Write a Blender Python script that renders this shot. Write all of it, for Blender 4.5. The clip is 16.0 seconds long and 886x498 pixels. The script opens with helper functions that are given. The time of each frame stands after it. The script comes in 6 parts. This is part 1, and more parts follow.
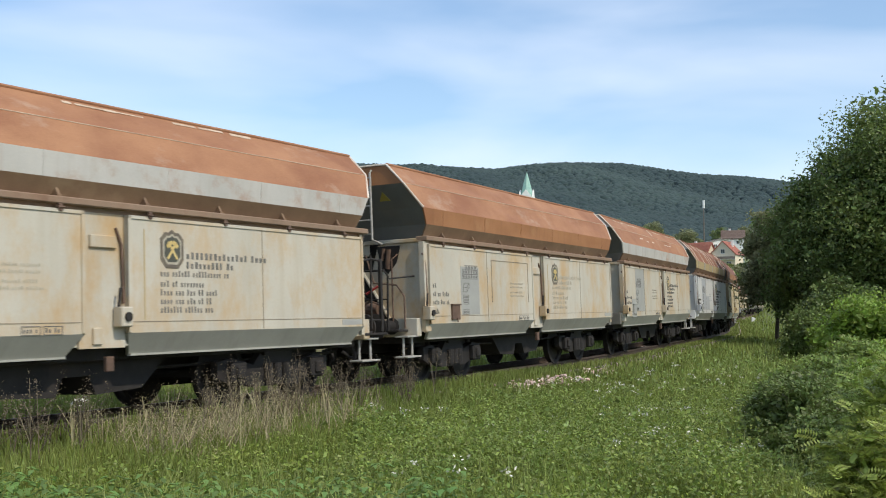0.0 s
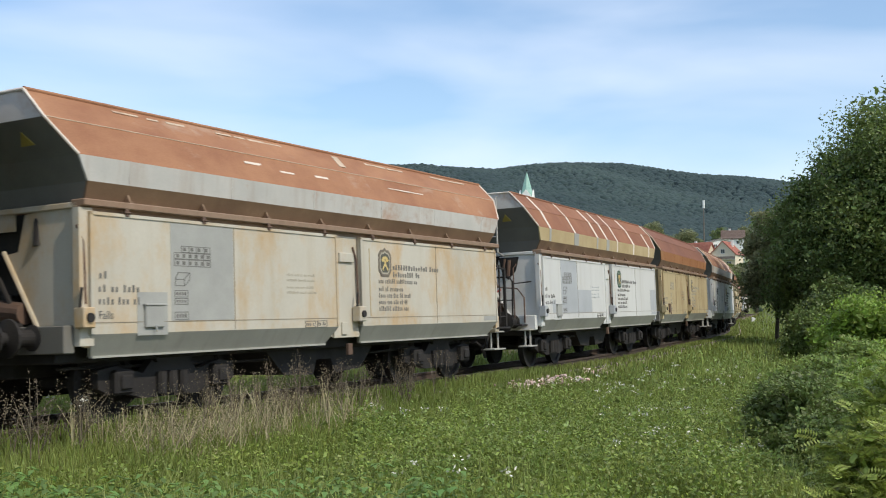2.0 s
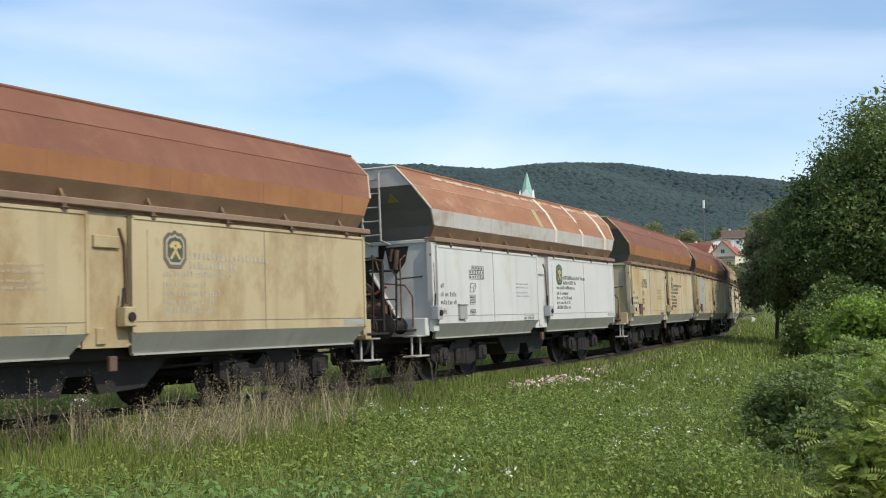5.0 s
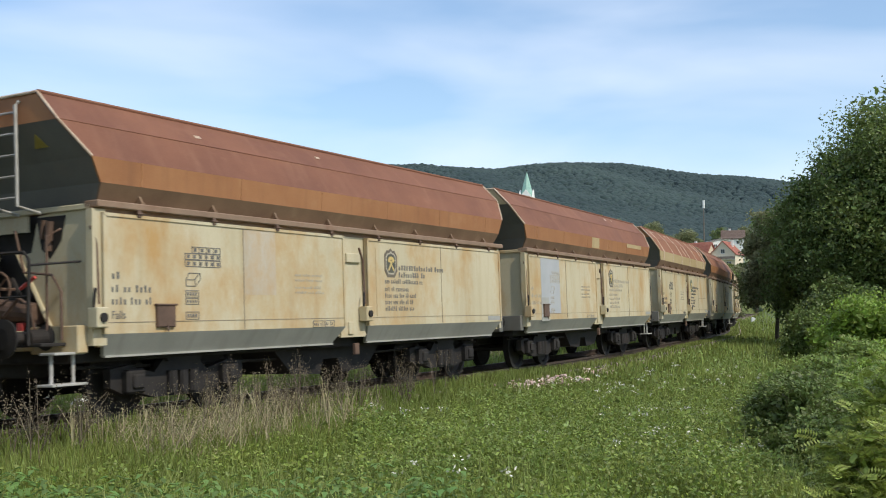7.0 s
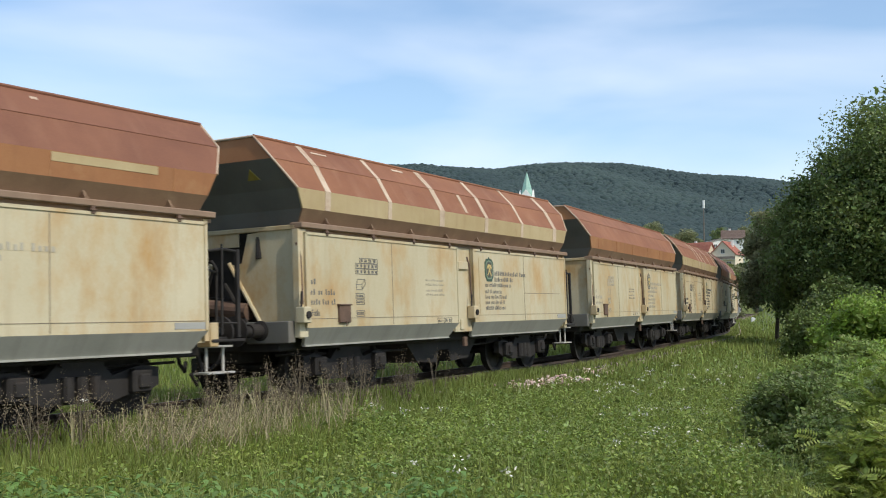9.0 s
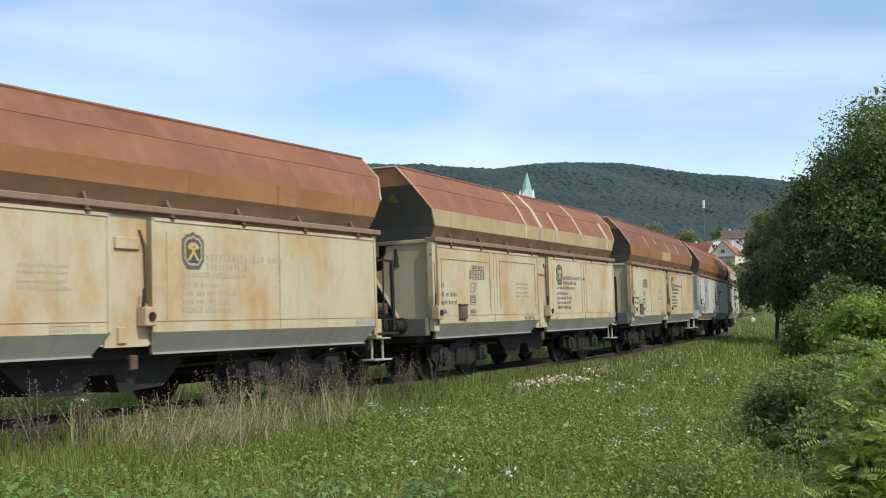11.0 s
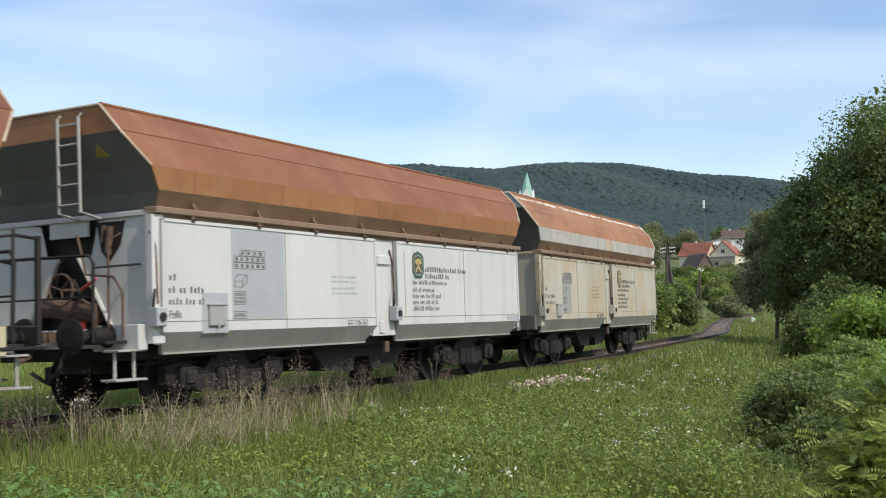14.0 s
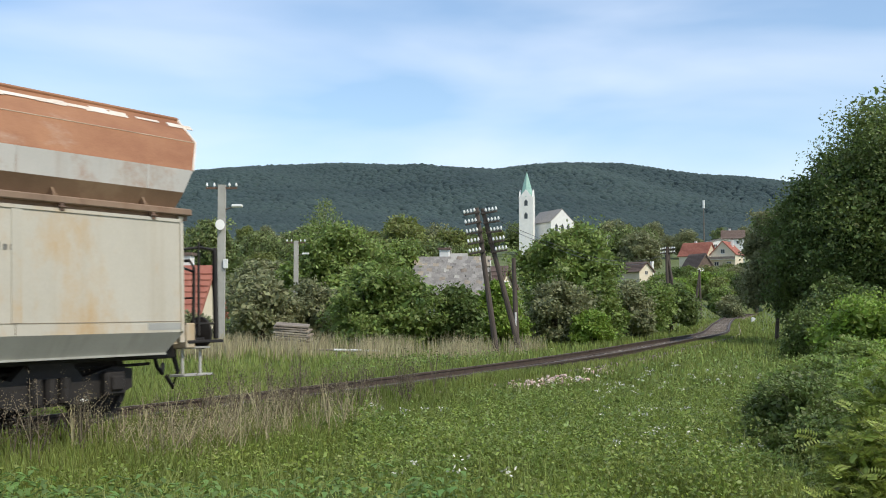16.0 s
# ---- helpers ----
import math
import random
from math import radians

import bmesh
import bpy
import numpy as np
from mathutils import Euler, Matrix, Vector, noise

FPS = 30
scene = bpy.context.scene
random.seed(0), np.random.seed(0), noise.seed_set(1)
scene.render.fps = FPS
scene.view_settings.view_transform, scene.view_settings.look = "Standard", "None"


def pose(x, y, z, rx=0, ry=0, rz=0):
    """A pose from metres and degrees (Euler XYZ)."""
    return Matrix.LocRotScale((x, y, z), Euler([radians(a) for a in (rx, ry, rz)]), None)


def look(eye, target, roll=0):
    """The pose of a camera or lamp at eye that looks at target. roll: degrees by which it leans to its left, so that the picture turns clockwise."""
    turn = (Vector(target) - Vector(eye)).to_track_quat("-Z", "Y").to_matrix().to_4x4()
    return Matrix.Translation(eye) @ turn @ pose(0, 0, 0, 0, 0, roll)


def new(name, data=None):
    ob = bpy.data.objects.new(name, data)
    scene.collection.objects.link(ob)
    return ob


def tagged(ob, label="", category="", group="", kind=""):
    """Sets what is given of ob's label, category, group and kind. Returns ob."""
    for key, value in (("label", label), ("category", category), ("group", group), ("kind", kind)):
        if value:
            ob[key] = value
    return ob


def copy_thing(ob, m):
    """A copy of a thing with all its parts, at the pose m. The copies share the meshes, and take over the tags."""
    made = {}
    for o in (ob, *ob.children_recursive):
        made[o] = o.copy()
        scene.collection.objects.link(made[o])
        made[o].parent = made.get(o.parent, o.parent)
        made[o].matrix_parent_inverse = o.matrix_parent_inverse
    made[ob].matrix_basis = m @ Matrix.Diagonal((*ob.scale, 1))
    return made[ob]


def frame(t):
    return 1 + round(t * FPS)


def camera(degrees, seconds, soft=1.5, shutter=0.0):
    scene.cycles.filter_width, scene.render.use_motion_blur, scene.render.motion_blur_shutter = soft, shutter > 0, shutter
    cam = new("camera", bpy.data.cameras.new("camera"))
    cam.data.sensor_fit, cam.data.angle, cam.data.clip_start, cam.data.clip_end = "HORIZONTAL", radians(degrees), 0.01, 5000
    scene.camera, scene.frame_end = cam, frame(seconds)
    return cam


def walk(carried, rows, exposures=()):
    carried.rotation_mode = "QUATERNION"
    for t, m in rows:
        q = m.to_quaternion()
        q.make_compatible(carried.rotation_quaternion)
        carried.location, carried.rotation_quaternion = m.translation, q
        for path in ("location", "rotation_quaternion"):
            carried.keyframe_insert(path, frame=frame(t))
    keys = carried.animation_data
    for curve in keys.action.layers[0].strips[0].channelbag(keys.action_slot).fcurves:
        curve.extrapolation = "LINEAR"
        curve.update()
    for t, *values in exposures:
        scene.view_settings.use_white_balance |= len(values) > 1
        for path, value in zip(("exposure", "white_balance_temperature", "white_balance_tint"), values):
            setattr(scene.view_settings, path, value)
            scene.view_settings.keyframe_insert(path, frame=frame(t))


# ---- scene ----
cam = camera(43.8, 16.0, soft=1.05, shutter=0.1)
walk(cam, [(0.0, pose(0, 0, 1.402, 93.044, 0.06, 0)), (16.0, pose(0, 0, 1.402, 93.044, 0.06, 0))],
     exposures=[(0.0, 0.09), (16.0, 0.09)])

# ---------------- light ----------------
SUN_TO = Vector((0.76, -0.62, 1.02)).normalized()
world = bpy.data.worlds.new("sky")
scene.world = world
world.use_nodes = True
wn, wl = world.node_tree.nodes, world.node_tree.links
sky = wn.new("ShaderNodeTexSky")
sky.sky_type, sky.sun_disc = "NISHITA", False
sky.sun_elevation = math.asin(SUN_TO.z)
sky.sun_rotation = math.atan2(SUN_TO.x, SUN_TO.y)
sky.air_density, sky.dust_density, sky.ozone_density = 1.1, 0.25, 3.0
wc = wn.new("ShaderNodeTexCoord")
wm = wn.new("ShaderNodeMapping")
wm.inputs["Scale"].default_value = (1.5, 1.5, 6.0)
wm.inputs["Rotation"].default_value = (0, radians(-14), 0)
wm.inputs["Location"].default_value = (2.3, 1.1, 0.62)
wl.new(wc.outputs["Generated"], wm.inputs["Vector"])
cn = wn.new("ShaderNodeTexNoise")
cn.inputs["Scale"].default_value, cn.inputs["Detail"].default_value = 1.5, 5
cn.inputs["Roughness"].default_value, cn.inputs["Distortion"].default_value = 0.42, 0.3
wl.new(wm.outputs["Vector"], cn.inputs["Vector"])
cr = wn.new("ShaderNodeValToRGB")
cr.color_ramp.elements[0].position, cr.color_ramp.elements[0].color = 0.39, (0.14, 0.14, 0.14, 1)
cr.color_ramp.elements[1].position, cr.color_ramp.elements[1].color = 0.74, (0.88, 0.88, 0.88, 1)
wl.new(cn.outputs["Fac"], cr.inputs["Fac"])
mix = wn.new("ShaderNodeMix")
mix.data_type = "RGBA"
mix.inputs["B"].default_value = (7.0, 7.6, 8.7, 1)
wl.new(cr.outputs["Color"], mix.inputs["Factor"])
tint = wn.new("ShaderNodeHueSaturation")
tint.inputs["Saturation"].default_value, tint.inputs["Value"].default_value = 1.13, 1.12
wl.new(sky.outputs["Color"], tint.inputs["Color"])
wl.new(tint.outputs["Color"], mix.inputs["A"])
bg = wn["Background"]
bg.inputs["Strength"].default_value = 0.135
wl.new(mix.outputs["Result"], bg.inputs["Color"])
sun = new("sun", bpy.data.lights.new("sun", "SUN"))
sun.data.energy, sun.data.angle, sun.data.color = 3.1, radians(0.6), (1.0, 0.93, 0.80)
sun.matrix_world = look(SUN_TO * 50, (0, 0, 0))


# ---------------- materials ----------------
def material(name, c1, c2, scale=4.0, rough=0.7, metal=0.0, bump=0.2, fine=60.0, stain=None, stain_at=0.55,
             stain_scale=1.2, stretch=(1, 1, 1), vary=0.0, island=0.0, translucent=0.0, bump_distance=0.02, streak=None):
    """Two-scale mottled surface with optional stains; vary: spread by object, island: spread by loose piece."""
    m = bpy.data.materials.new(name)
    m.use_nodes = True
    n, l = m.node_tree.nodes, m.node_tree.links
    p = n["Principled BSDF"]
    p.inputs["Roughness"].default_value, p.inputs["Metallic"].default_value = rough, metal
    tc = n.new("ShaderNodeTexCoord")
    mp = n.new("ShaderNodeMapping")
    mp.inputs["Scale"].default_value = stretch
    l.new(tc.outputs["Object"], mp.inputs["Vector"])
    info = n.new("ShaderNodeObjectInfo")
    off = n.new("ShaderNodeVectorMath")
    off.operation = "ADD"
    sc = n.new("ShaderNodeVectorMath")
    sc.operation = "SCALE"
    cx = n.new("ShaderNodeCombineXYZ")
    for i in range(3):
        l.new(info.outputs["Random"], cx.inputs[i])
    sc.inputs["Scale"].default_value = 37.0
    l.new(cx.outputs[0], sc.inputs[0])
    l.new(mp.outputs[0], off.inputs[0])
    l.new(sc.outputs[0], off.inputs[1])

    def noise_tex(s, detail, ro=0.6):
        t = n.new("ShaderNodeTexNoise")
        t.inputs["Scale"].default_value, t.inputs["Detail"].default_value, t.inputs["Roughness"].default_value = s, detail, ro
        l.new(off.outputs[0], t.inputs["Vector"])
        return t

    big, small = noise_tex(scale, 6), noise_tex(fine, 3)
    ramp = n.new("ShaderNodeValToRGB")
    ramp.color_ramp.elements[0].position, ramp.color_ramp.elements[0].color = 0.32, (*c1, 1)
    ramp.color_ramp.elements[1].position, ramp.color_ramp.elements[1].color = 0.68, (*c2, 1)
    add = n.new("ShaderNodeMath")
    add.operation = "MULTIPLY_ADD"
    add.inputs[1].default_value = 0.3
    l.new(small.outputs["Fac"], add.inputs[0])
    sub = n.new("ShaderNodeMath")
    sub.operation = "SUBTRACT"
    sub.inputs[1].default_value = 0.135
    l.new(big.outputs["Fac"], sub.inputs[0])
    l.new(sub.outputs[0], add.inputs[2])
    l.new(add.outputs[0], ramp.inputs["Fac"])
    colour = ramp.outputs["Color"]
    if stain:
        st = noise_tex(stain_scale, 8, 0.7)
        sr = n.new("ShaderNodeValToRGB")
        sr.color_ramp.elements[0].position, sr.color_ramp.elements[1].position = stain_at, stain_at + 0.24
        l.new(st.outputs["Fac"], sr.inputs["Fac"])
        mx = n.new("ShaderNodeMix")
        mx.data_type = "RGBA"
        l.new(sr.outputs["Color"], mx.inputs["Factor"])
        l.new(colour, mx.inputs["A"])
        mx.inputs["B"].default_value = (*stain, 1)
        colour = mx.outputs["Result"]
    if streak:
        dm = n.new("ShaderNodeMapping")
        dm.inputs["Scale"].default_value = (3.6, 1.0, 0.4)
        l.new(off.outputs[0], dm.inputs["Vector"])
        dt = n.new("ShaderNodeTexNoise")
        dt.inputs["Scale"].default_value, dt.inputs["Detail"].default_value = 1.6, 5
        l.new(dm.outputs[0], dt.inputs["Vector"])
        dr = n.new("ShaderNodeMapRange")
        dr.inputs["From Min"].default_value, dr.inputs["From Max"].default_value, dr.inputs["To Max"].default_value = 0.52, 0.8, 0.34
        l.new(dt.outputs["Fac"], dr.inputs["Value"])
        dx = n.new("ShaderNodeMix")
        dx.data_type = "RGBA"
        l.new(dr.outputs[0], dx.inputs["Factor"])
        l.new(colour, dx.inputs["A"])
        dx.inputs["B"].default_value = (*streak, 1)
        colour = dx.outputs["Result"]
    if vary or island:
        hs = n.new("ShaderNodeHueSaturation")
        src = info.outputs["Random"]
        if island:
            src = n.new("ShaderNodeNewGeometry").outputs["Random Per Island"]
        ma = n.new("ShaderNodeMapRange")
        s = island or vary
        ma.inputs["To Min"].default_value, ma.inputs["To Max"].default_value = 1 - s, 1 + s
        l.new(src, ma.inputs["Value"])
        l.new(ma.outputs[0], hs.inputs["Value"])
        mh = n.new("ShaderNodeMapRange")
        mh.inputs["To Min"].default_value, mh.inputs["To Max"].default_value = 0.5 - 0.035 * s, 0.5 + 0.03 * s
        l.new(src, mh.inputs["Value"])
        l.new(mh.outputs[0], hs.inputs["Hue"])
        l.new(colour, hs.inputs["Color"])
        colour = hs.outputs["Color"]
    l.new(colour, p.inputs["Base Color"])
    if bump:
        b = n.new("ShaderNodeBump")
        b.inputs["Strength"].default_value, b.inputs["Distance"].default_value = bump, bump_distance
        l.new(add.outputs[0], b.inputs["Height"])
        l.new(b.outputs[0], p.inputs["Normal"])
    if translucent:
        tr = n.new("ShaderNodeBsdfTranslucent")
        l.new(colour, tr.inputs["Color"])
        ms = n.new("ShaderNodeMixShader")
        ms.inputs[0].default_value = translucent
        l.new(p.outputs[0], ms.inputs[1])
        l.new(tr.outputs[0], ms.inputs[2])
        l.new(ms.outputs[0], n["Material Output"].inputs["Surface"])
    return m


M = {}
V = (0.8, 0.8, 0.5)
M["white"] = material("white_paint", (0.54, 0.53, 0.50), (0.62, 0.61, 0.575), 0.8, 0.5, bump=0.05, stain=(0.5, 0.44, 0.32), stain_at=0.6, stretch=V, streak=(0.36, 0.31, 0.23))
M["offwhite"] = material("dirty_white_paint", (0.425, 0.39, 0.315), (0.52, 0.48, 0.395), 0.8, 0.55, bump=0.05, stain=(0.46, 0.29, 0.12), stain_at=0.46, stretch=V, streak=(0.34, 0.25, 0.14))
M["cream"] = material("yellowed_cream_paint", (0.455, 0.395, 0.25), (0.56, 0.495, 0.34), 0.7, 0.6, bump=0.06, stain=(0.44, 0.265, 0.095), stain_at=0.455, stretch=V, streak=(0.30, 0.19, 0.08))
M["tan"] = material("grimy_tan_paint", (0.40, 0.31, 0.165), (0.48, 0.39, 0.23), 0.7, 0.6, bump=0.06, stain=(0.27, 0.155, 0.06), stain_at=0.50, stretch=V, streak=(0.20, 0.12, 0.05))
M["grey_skirt"] = material("grey_skirt_paint", (0.285, 0.28, 0.24), (0.36, 0.352, 0.305), 1.2, 0.6, bump=0.05, stain=(0.33, 0.28, 0.2), stain_at=0.66, streak=(0.15, 0.14, 0.11))
M["end_grey"] = material("dark_grey_paint", (0.105, 0.102, 0.088), (0.15, 0.145, 0.125), 1.0, 0.6, bump=0.08, stain=(0.17, 0.12, 0.08), stain_at=0.64, streak=(0.17, 0.12, 0.08))
M["rust"] = material("red_brown_rust", (0.185, 0.068, 0.031), (0.27, 0.11, 0.05), 0.9, 0.75, bump=0.12, stain=(0.33, 0.17, 0.095), stain_at=0.56, stretch=(0.6, 1, 1), streak=(0.36, 0.20, 0.12))
M["rust_dark"] = material("dark_brown_rust", (0.15, 0.056, 0.03), (0.215, 0.086, 0.044), 0.9, 0.75, bump=0.12, stain=(0.27, 0.125, 0.068), stain_at=0.58, stretch=(0.6, 1, 1), streak=(0.28, 0.14, 0.08))
M["rust_pale"] = material("pale_orange_rust", (0.245, 0.10, 0.046), (0.37, 0.18, 0.088), 1.5, 0.75, bump=0.12, stain=(0.47, 0.36, 0.27), stain_at=0.575, stretch=(0.5, 1, 1), streak=(0.22, 0.09, 0.045))
M["band_orange"] = material("orange_rust_band", (0.26, 0.105, 0.038), (0.34, 0.155, 0.06), 0.8, 0.7, bump=0.1, stain=(0.37, 0.205, 0.09), stain_at=0.56, streak=(0.16, 0.07, 0.03))
M["band_yellow"] = material("yellowed_band", (0.38, 0.28, 0.135), (0.47, 0.37, 0.205), 0.8, 0.65, bump=0.08, stain=(0.32, 0.17, 0.075), stain_at=0.56, streak=(0.25, 0.13, 0.06))
M["band_grey"] = material("whitish_grey_band", (0.4, 0.385, 0.35), (0.5, 0.475, 0.43), 0.8, 0.65, bump=0.08, stain=(0.32, 0.155, 0.07), stain_at=0.525, streak=(0.26, 0.15, 0.08))
# weathered brown, darkened in its colour for the shade below the band
M["flare"] = material("weathered_brown_shaded_flare", (0.145, 0.085, 0.048), (0.22, 0.135, 0.076), 1.2, 0.75, bump=0.1, stain=(0.27, 0.19, 0.115), stain_at=0.56)
M["eave"] = material("rusty_eave", (0.20, 0.13, 0.085), (0.28, 0.19, 0.125), 1.2, 0.75, bump=0.1, stain=(0.16, 0.075, 0.04), stain_at=0.52, streak=(0.12, 0.07, 0.04))
M["strip"] = material("cream_repair_strip", (0.60, 0.50, 0.40), (0.74, 0.67, 0.58), 3, 0.7, bump=0.05, stain=(0.45, 0.22, 0.12), stain_at=0.62)
M["strip_dull"] = material("dull_beige_strip", (0.42, 0.31, 0.21), (0.58, 0.46, 0.34), 3, 0.7, bump=0.05, stain=(0.28, 0.13, 0.07), stain_at=0.53)
M["patch"] = material("grey_repaint_patch", (0.29, 0.285, 0.26), (0.36, 0.355, 0.32), 1.5, 0.55, bump=0.02)
M["patch_light"] = material("light_grey_repaint", (0.36, 0.37, 0.375), (0.42, 0.43, 0.435), 1.5, 0.55, bump=0.02)
M["seam"] = material("seam_dark", (0.16, 0.13, 0.09), (0.28, 0.23, 0.16), 3, 0.8, bump=0)
M["ink"] = material("faded_ink", (0.10, 0.095, 0.085), (0.17, 0.16, 0.14), 8, 0.7, bump=0)
M["ink_light"] = material("worn_ink", (0.34, 0.30, 0.23), (0.44, 0.40, 0.31), 8, 0.7, bump=0)
M["ink_grey"] = material("grey_ink", (0.36, 0.37, 0.37), (0.46, 0.47, 0.47), 8, 0.7, bump=0)
M["emblem_ring"] = material("pale_green_ring", (0.16, 0.22, 0.15), (0.22, 0.28, 0.2), 8, 0.7, bump=0)
M["emblem_dark"] = material("emblem_field", (0.05, 0.055, 0.04), (0.09, 0.085, 0.06), 6, 0.6, bump=0)
M["green"] = material("dark_green_emblem", (0.02, 0.055, 0.035), (0.04, 0.08, 0.05), 6, 0.6, bump=0)
M["brown_emblem"] = material("brown_emblem", (0.10, 0.08, 0.06), (0.16, 0.13, 0.09), 6, 0.6, bump=0)
M["gold"] = material("yellow_emblem", (0.55, 0.40, 0.14), (0.62, 0.48, 0.20), 6, 0.6, bump=0)
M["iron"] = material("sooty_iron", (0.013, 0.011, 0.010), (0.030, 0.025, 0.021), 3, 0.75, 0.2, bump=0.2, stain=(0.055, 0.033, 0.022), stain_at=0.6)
M["brown_iron"] = material("rusty_iron", (0.09, 0.055, 0.038), (0.15, 0.09, 0.06), 4, 0.75, 0.1, bump=0.2)
M["steel"] = material("worn_steel", (0.13, 0.105, 0.085), (0.20, 0.165, 0.135), 6, 0.55, 0.5, bump=0.1)
M["step"] = material("pale_step_steel", (0.36, 0.34, 0.30), (0.48, 0.46, 0.42), 5, 0.6, 0.2, bump=0.15, stain=(0.2, 0.12, 0.07), stain_at=0.58)
M["red"] = material("red_handle", (0.45, 0.04, 0.03), (0.55, 0.07, 0.05), 5, 0.5, bump=0)
M["coal"] = material("black_coal", (0.012, 0.012, 0.013), (0.04, 0.04, 0.042), 6, 0.6, bump=0.8, bump_distance=0.08)
M["yellow_sign"] = material("yellow_sign", (0.26, 0.20, 0.03), (0.34, 0.26, 0.05), 8, 0.6, bump=0)
M["ballast"] = material("brown_ballast", (0.14, 0.105, 0.075), (0.29, 0.235, 0.18), 7, 0.9, bump=1.0, fine=22, bump_distance=0.06, stain=(0.09, 0.10, 0.04), stain_at=0.58, stain_scale=0.6)
M["stone"] = material("ballast_stone", (0.16, 0.125, 0.095), (0.34, 0.29, 0.24), 7, 0.9, bump=0.3, island=0.5)
M["sleeper"] = material("weathered_sleeper", (0.09, 0.072, 0.055), (0.16, 0.13, 0.10), 3, 0.9, bump=0.5, vary=0.3, stretch=(1, 0.2, 1))
M["rail"] = material("rusty_rail", (0.05, 0.034, 0.025), (0.09, 0.062, 0.045), 5, 0.7, 0.2, bump=0.2)
M["soil"] = material("meadow_soil", (0.07, 0.095, 0.024), (0.14, 0.17, 0.055), 0.35, 0.95, bump=0.7, fine=9, stain=(0.13, 0.115, 0.055), stain_at=0.62, stain_scale=0.15, bump_distance=0.15)
M["grass"] = material("meadow_grass", (0.145, 0.195, 0.036), (0.27, 0.31, 0.075), 0.4, 0.6, bump=0, island=0.38, translucent=0.38)
M["grass_light"] = material("light_grass", (0.23, 0.29, 0.06), (0.32, 0.36, 0.11), 0.4, 0.6, bump=0, island=0.3, translucent=0.4)
M["herb"] = material("broad_herb_leaf", (0.160, 0.232, 0.038), (0.285, 0.335, 0.068), 0.5, 0.5, bump=0, island=0.35, translucent=0.35)
M["nettle"] = material("nettle_leaf", (0.12, 0.22, 0.05), (0.21, 0.32, 0.085), 0.5, 0.5, bump=0, island=0.3, translucent=0.35)
M["weed_dark"] = material("withered_stalk", (0.10, 0.078, 0.05), (0.19, 0.15, 0.10), 1.0, 0.8, bump=0, island=0.35, translucent=0.2)
M["dry"] = material("dry_stalk", (0.33, 0.275, 0.15), (0.46, 0.395, 0.24), 1.0, 0.8, bump=0, island=0.35, translucent=0.25)
M["straw"] = material("pale_reed", (0.36, 0.31, 0.17), (0.48, 0.42, 0.25), 1.0, 0.8, bump=0, island=0.3, translucent=0.3)
M["blossom"] = material("white_blossom", (0.70, 0.68, 0.58), (0.82, 0.80, 0.72), 3, 0.7, bump=0, translucent=0.2)
for key, a, b, iso in (("leaf_dark", (0.085, 0.133, 0.035), (0.166, 0.216, 0.057), 0.4), ("leaf_mid", (0.144, 0.207, 0.050), (0.256, 0.329, 0.082), 0.4),
                       ("leaf_fresh", (0.168, 0.264, 0.035), (0.278, 0.382, 0.066), 0.35), ("leaf_far", (0.132, 0.180, 0.064), (0.238, 0.276, 0.094), 0.45),
                       ("leaf_olive", (0.15, 0.185, 0.05), (0.25, 0.275, 0.08), 0.4), ("leaf_grey", (0.173, 0.204, 0.094), (0.300, 0.299, 0.146), 0.35), ("leaf_birch", (0.173, 0.230, 0.066), (0.272, 0.319, 0.102), 0.35)):
    M[key] = material(key, a, b, 0.3, 0.55, bump=0, island=iso, translucent=0.38)
# the bluish haze of distance is mixed into this forest green
M["forest"] = material("haze_tinted_forest", (0.023, 0.043, 0.044), (0.041, 0.067, 0.061), 0.006, 0.95, bump=0, island=0.10)
M["bark"] = material("tree_bark", (0.07, 0.052, 0.038), (0.14, 0.11, 0.085), 4, 0.9, bump=0.7, stretch=(1, 1, 0.2))
M["birch_bark"] = material("pale_birch_bark", (0.4, 0.38, 0.33), (0.55, 0.53, 0.48), 4, 0.8, bump=0.3)
M["pole_wood"] = material("tarred_pole_wood", (0.055, 0.042, 0.034), (0.105, 0.082, 0.066), 5, 0.9, bump=0.5, stretch=(1, 1, 0.1))
M["concrete"] = material("grey_concrete", (0.33, 0.31, 0.27), (0.44, 0.42, 0.37), 2, 0.85, bump=0.3)
M["insulator"] = material("white_porcelain", (0.72, 0.72, 0.68), (0.80, 0.80, 0.76), 5, 0.25, bump=0)
M["plaster"] = material("cream_plaster", (0.66, 0.57, 0.42), (0.74, 0.66, 0.50), 1, 0.85, bump=0.1)
M["plaster_white"] = material("white_plaster", (0.70, 0.69, 0.64), (0.79, 0.78, 0.73), 1, 0.85, bump=0.1)
M["tiles_red"] = material("red_roof_tile", (0.30, 0.095, 0.062), (0.40, 0.16, 0.105), 1.5, 0.8, bump=0.4, vary=0.1)
M["tiles_brown"] = material("brown_roof_tile", (0.11, 0.075, 0.06), (0.17, 0.12, 0.095), 1.5, 0.85, bump=0.4)
M["slate"] = material("grey_shingle", (0.20, 0.185, 0.165), (0.30, 0.28, 0.255), 2, 0.85, bump=0.5, vary=0.16)
M["copper"] = material("green_copper", (0.22, 0.40, 0.33), (0.32, 0.50, 0.42), 1.5, 0.6, bump=0.1)
M["glass"] = material("dark_window_glass", (0.03, 0.035, 0.04), (0.05, 0.055, 0.06), 2, 0.12, bump=0)
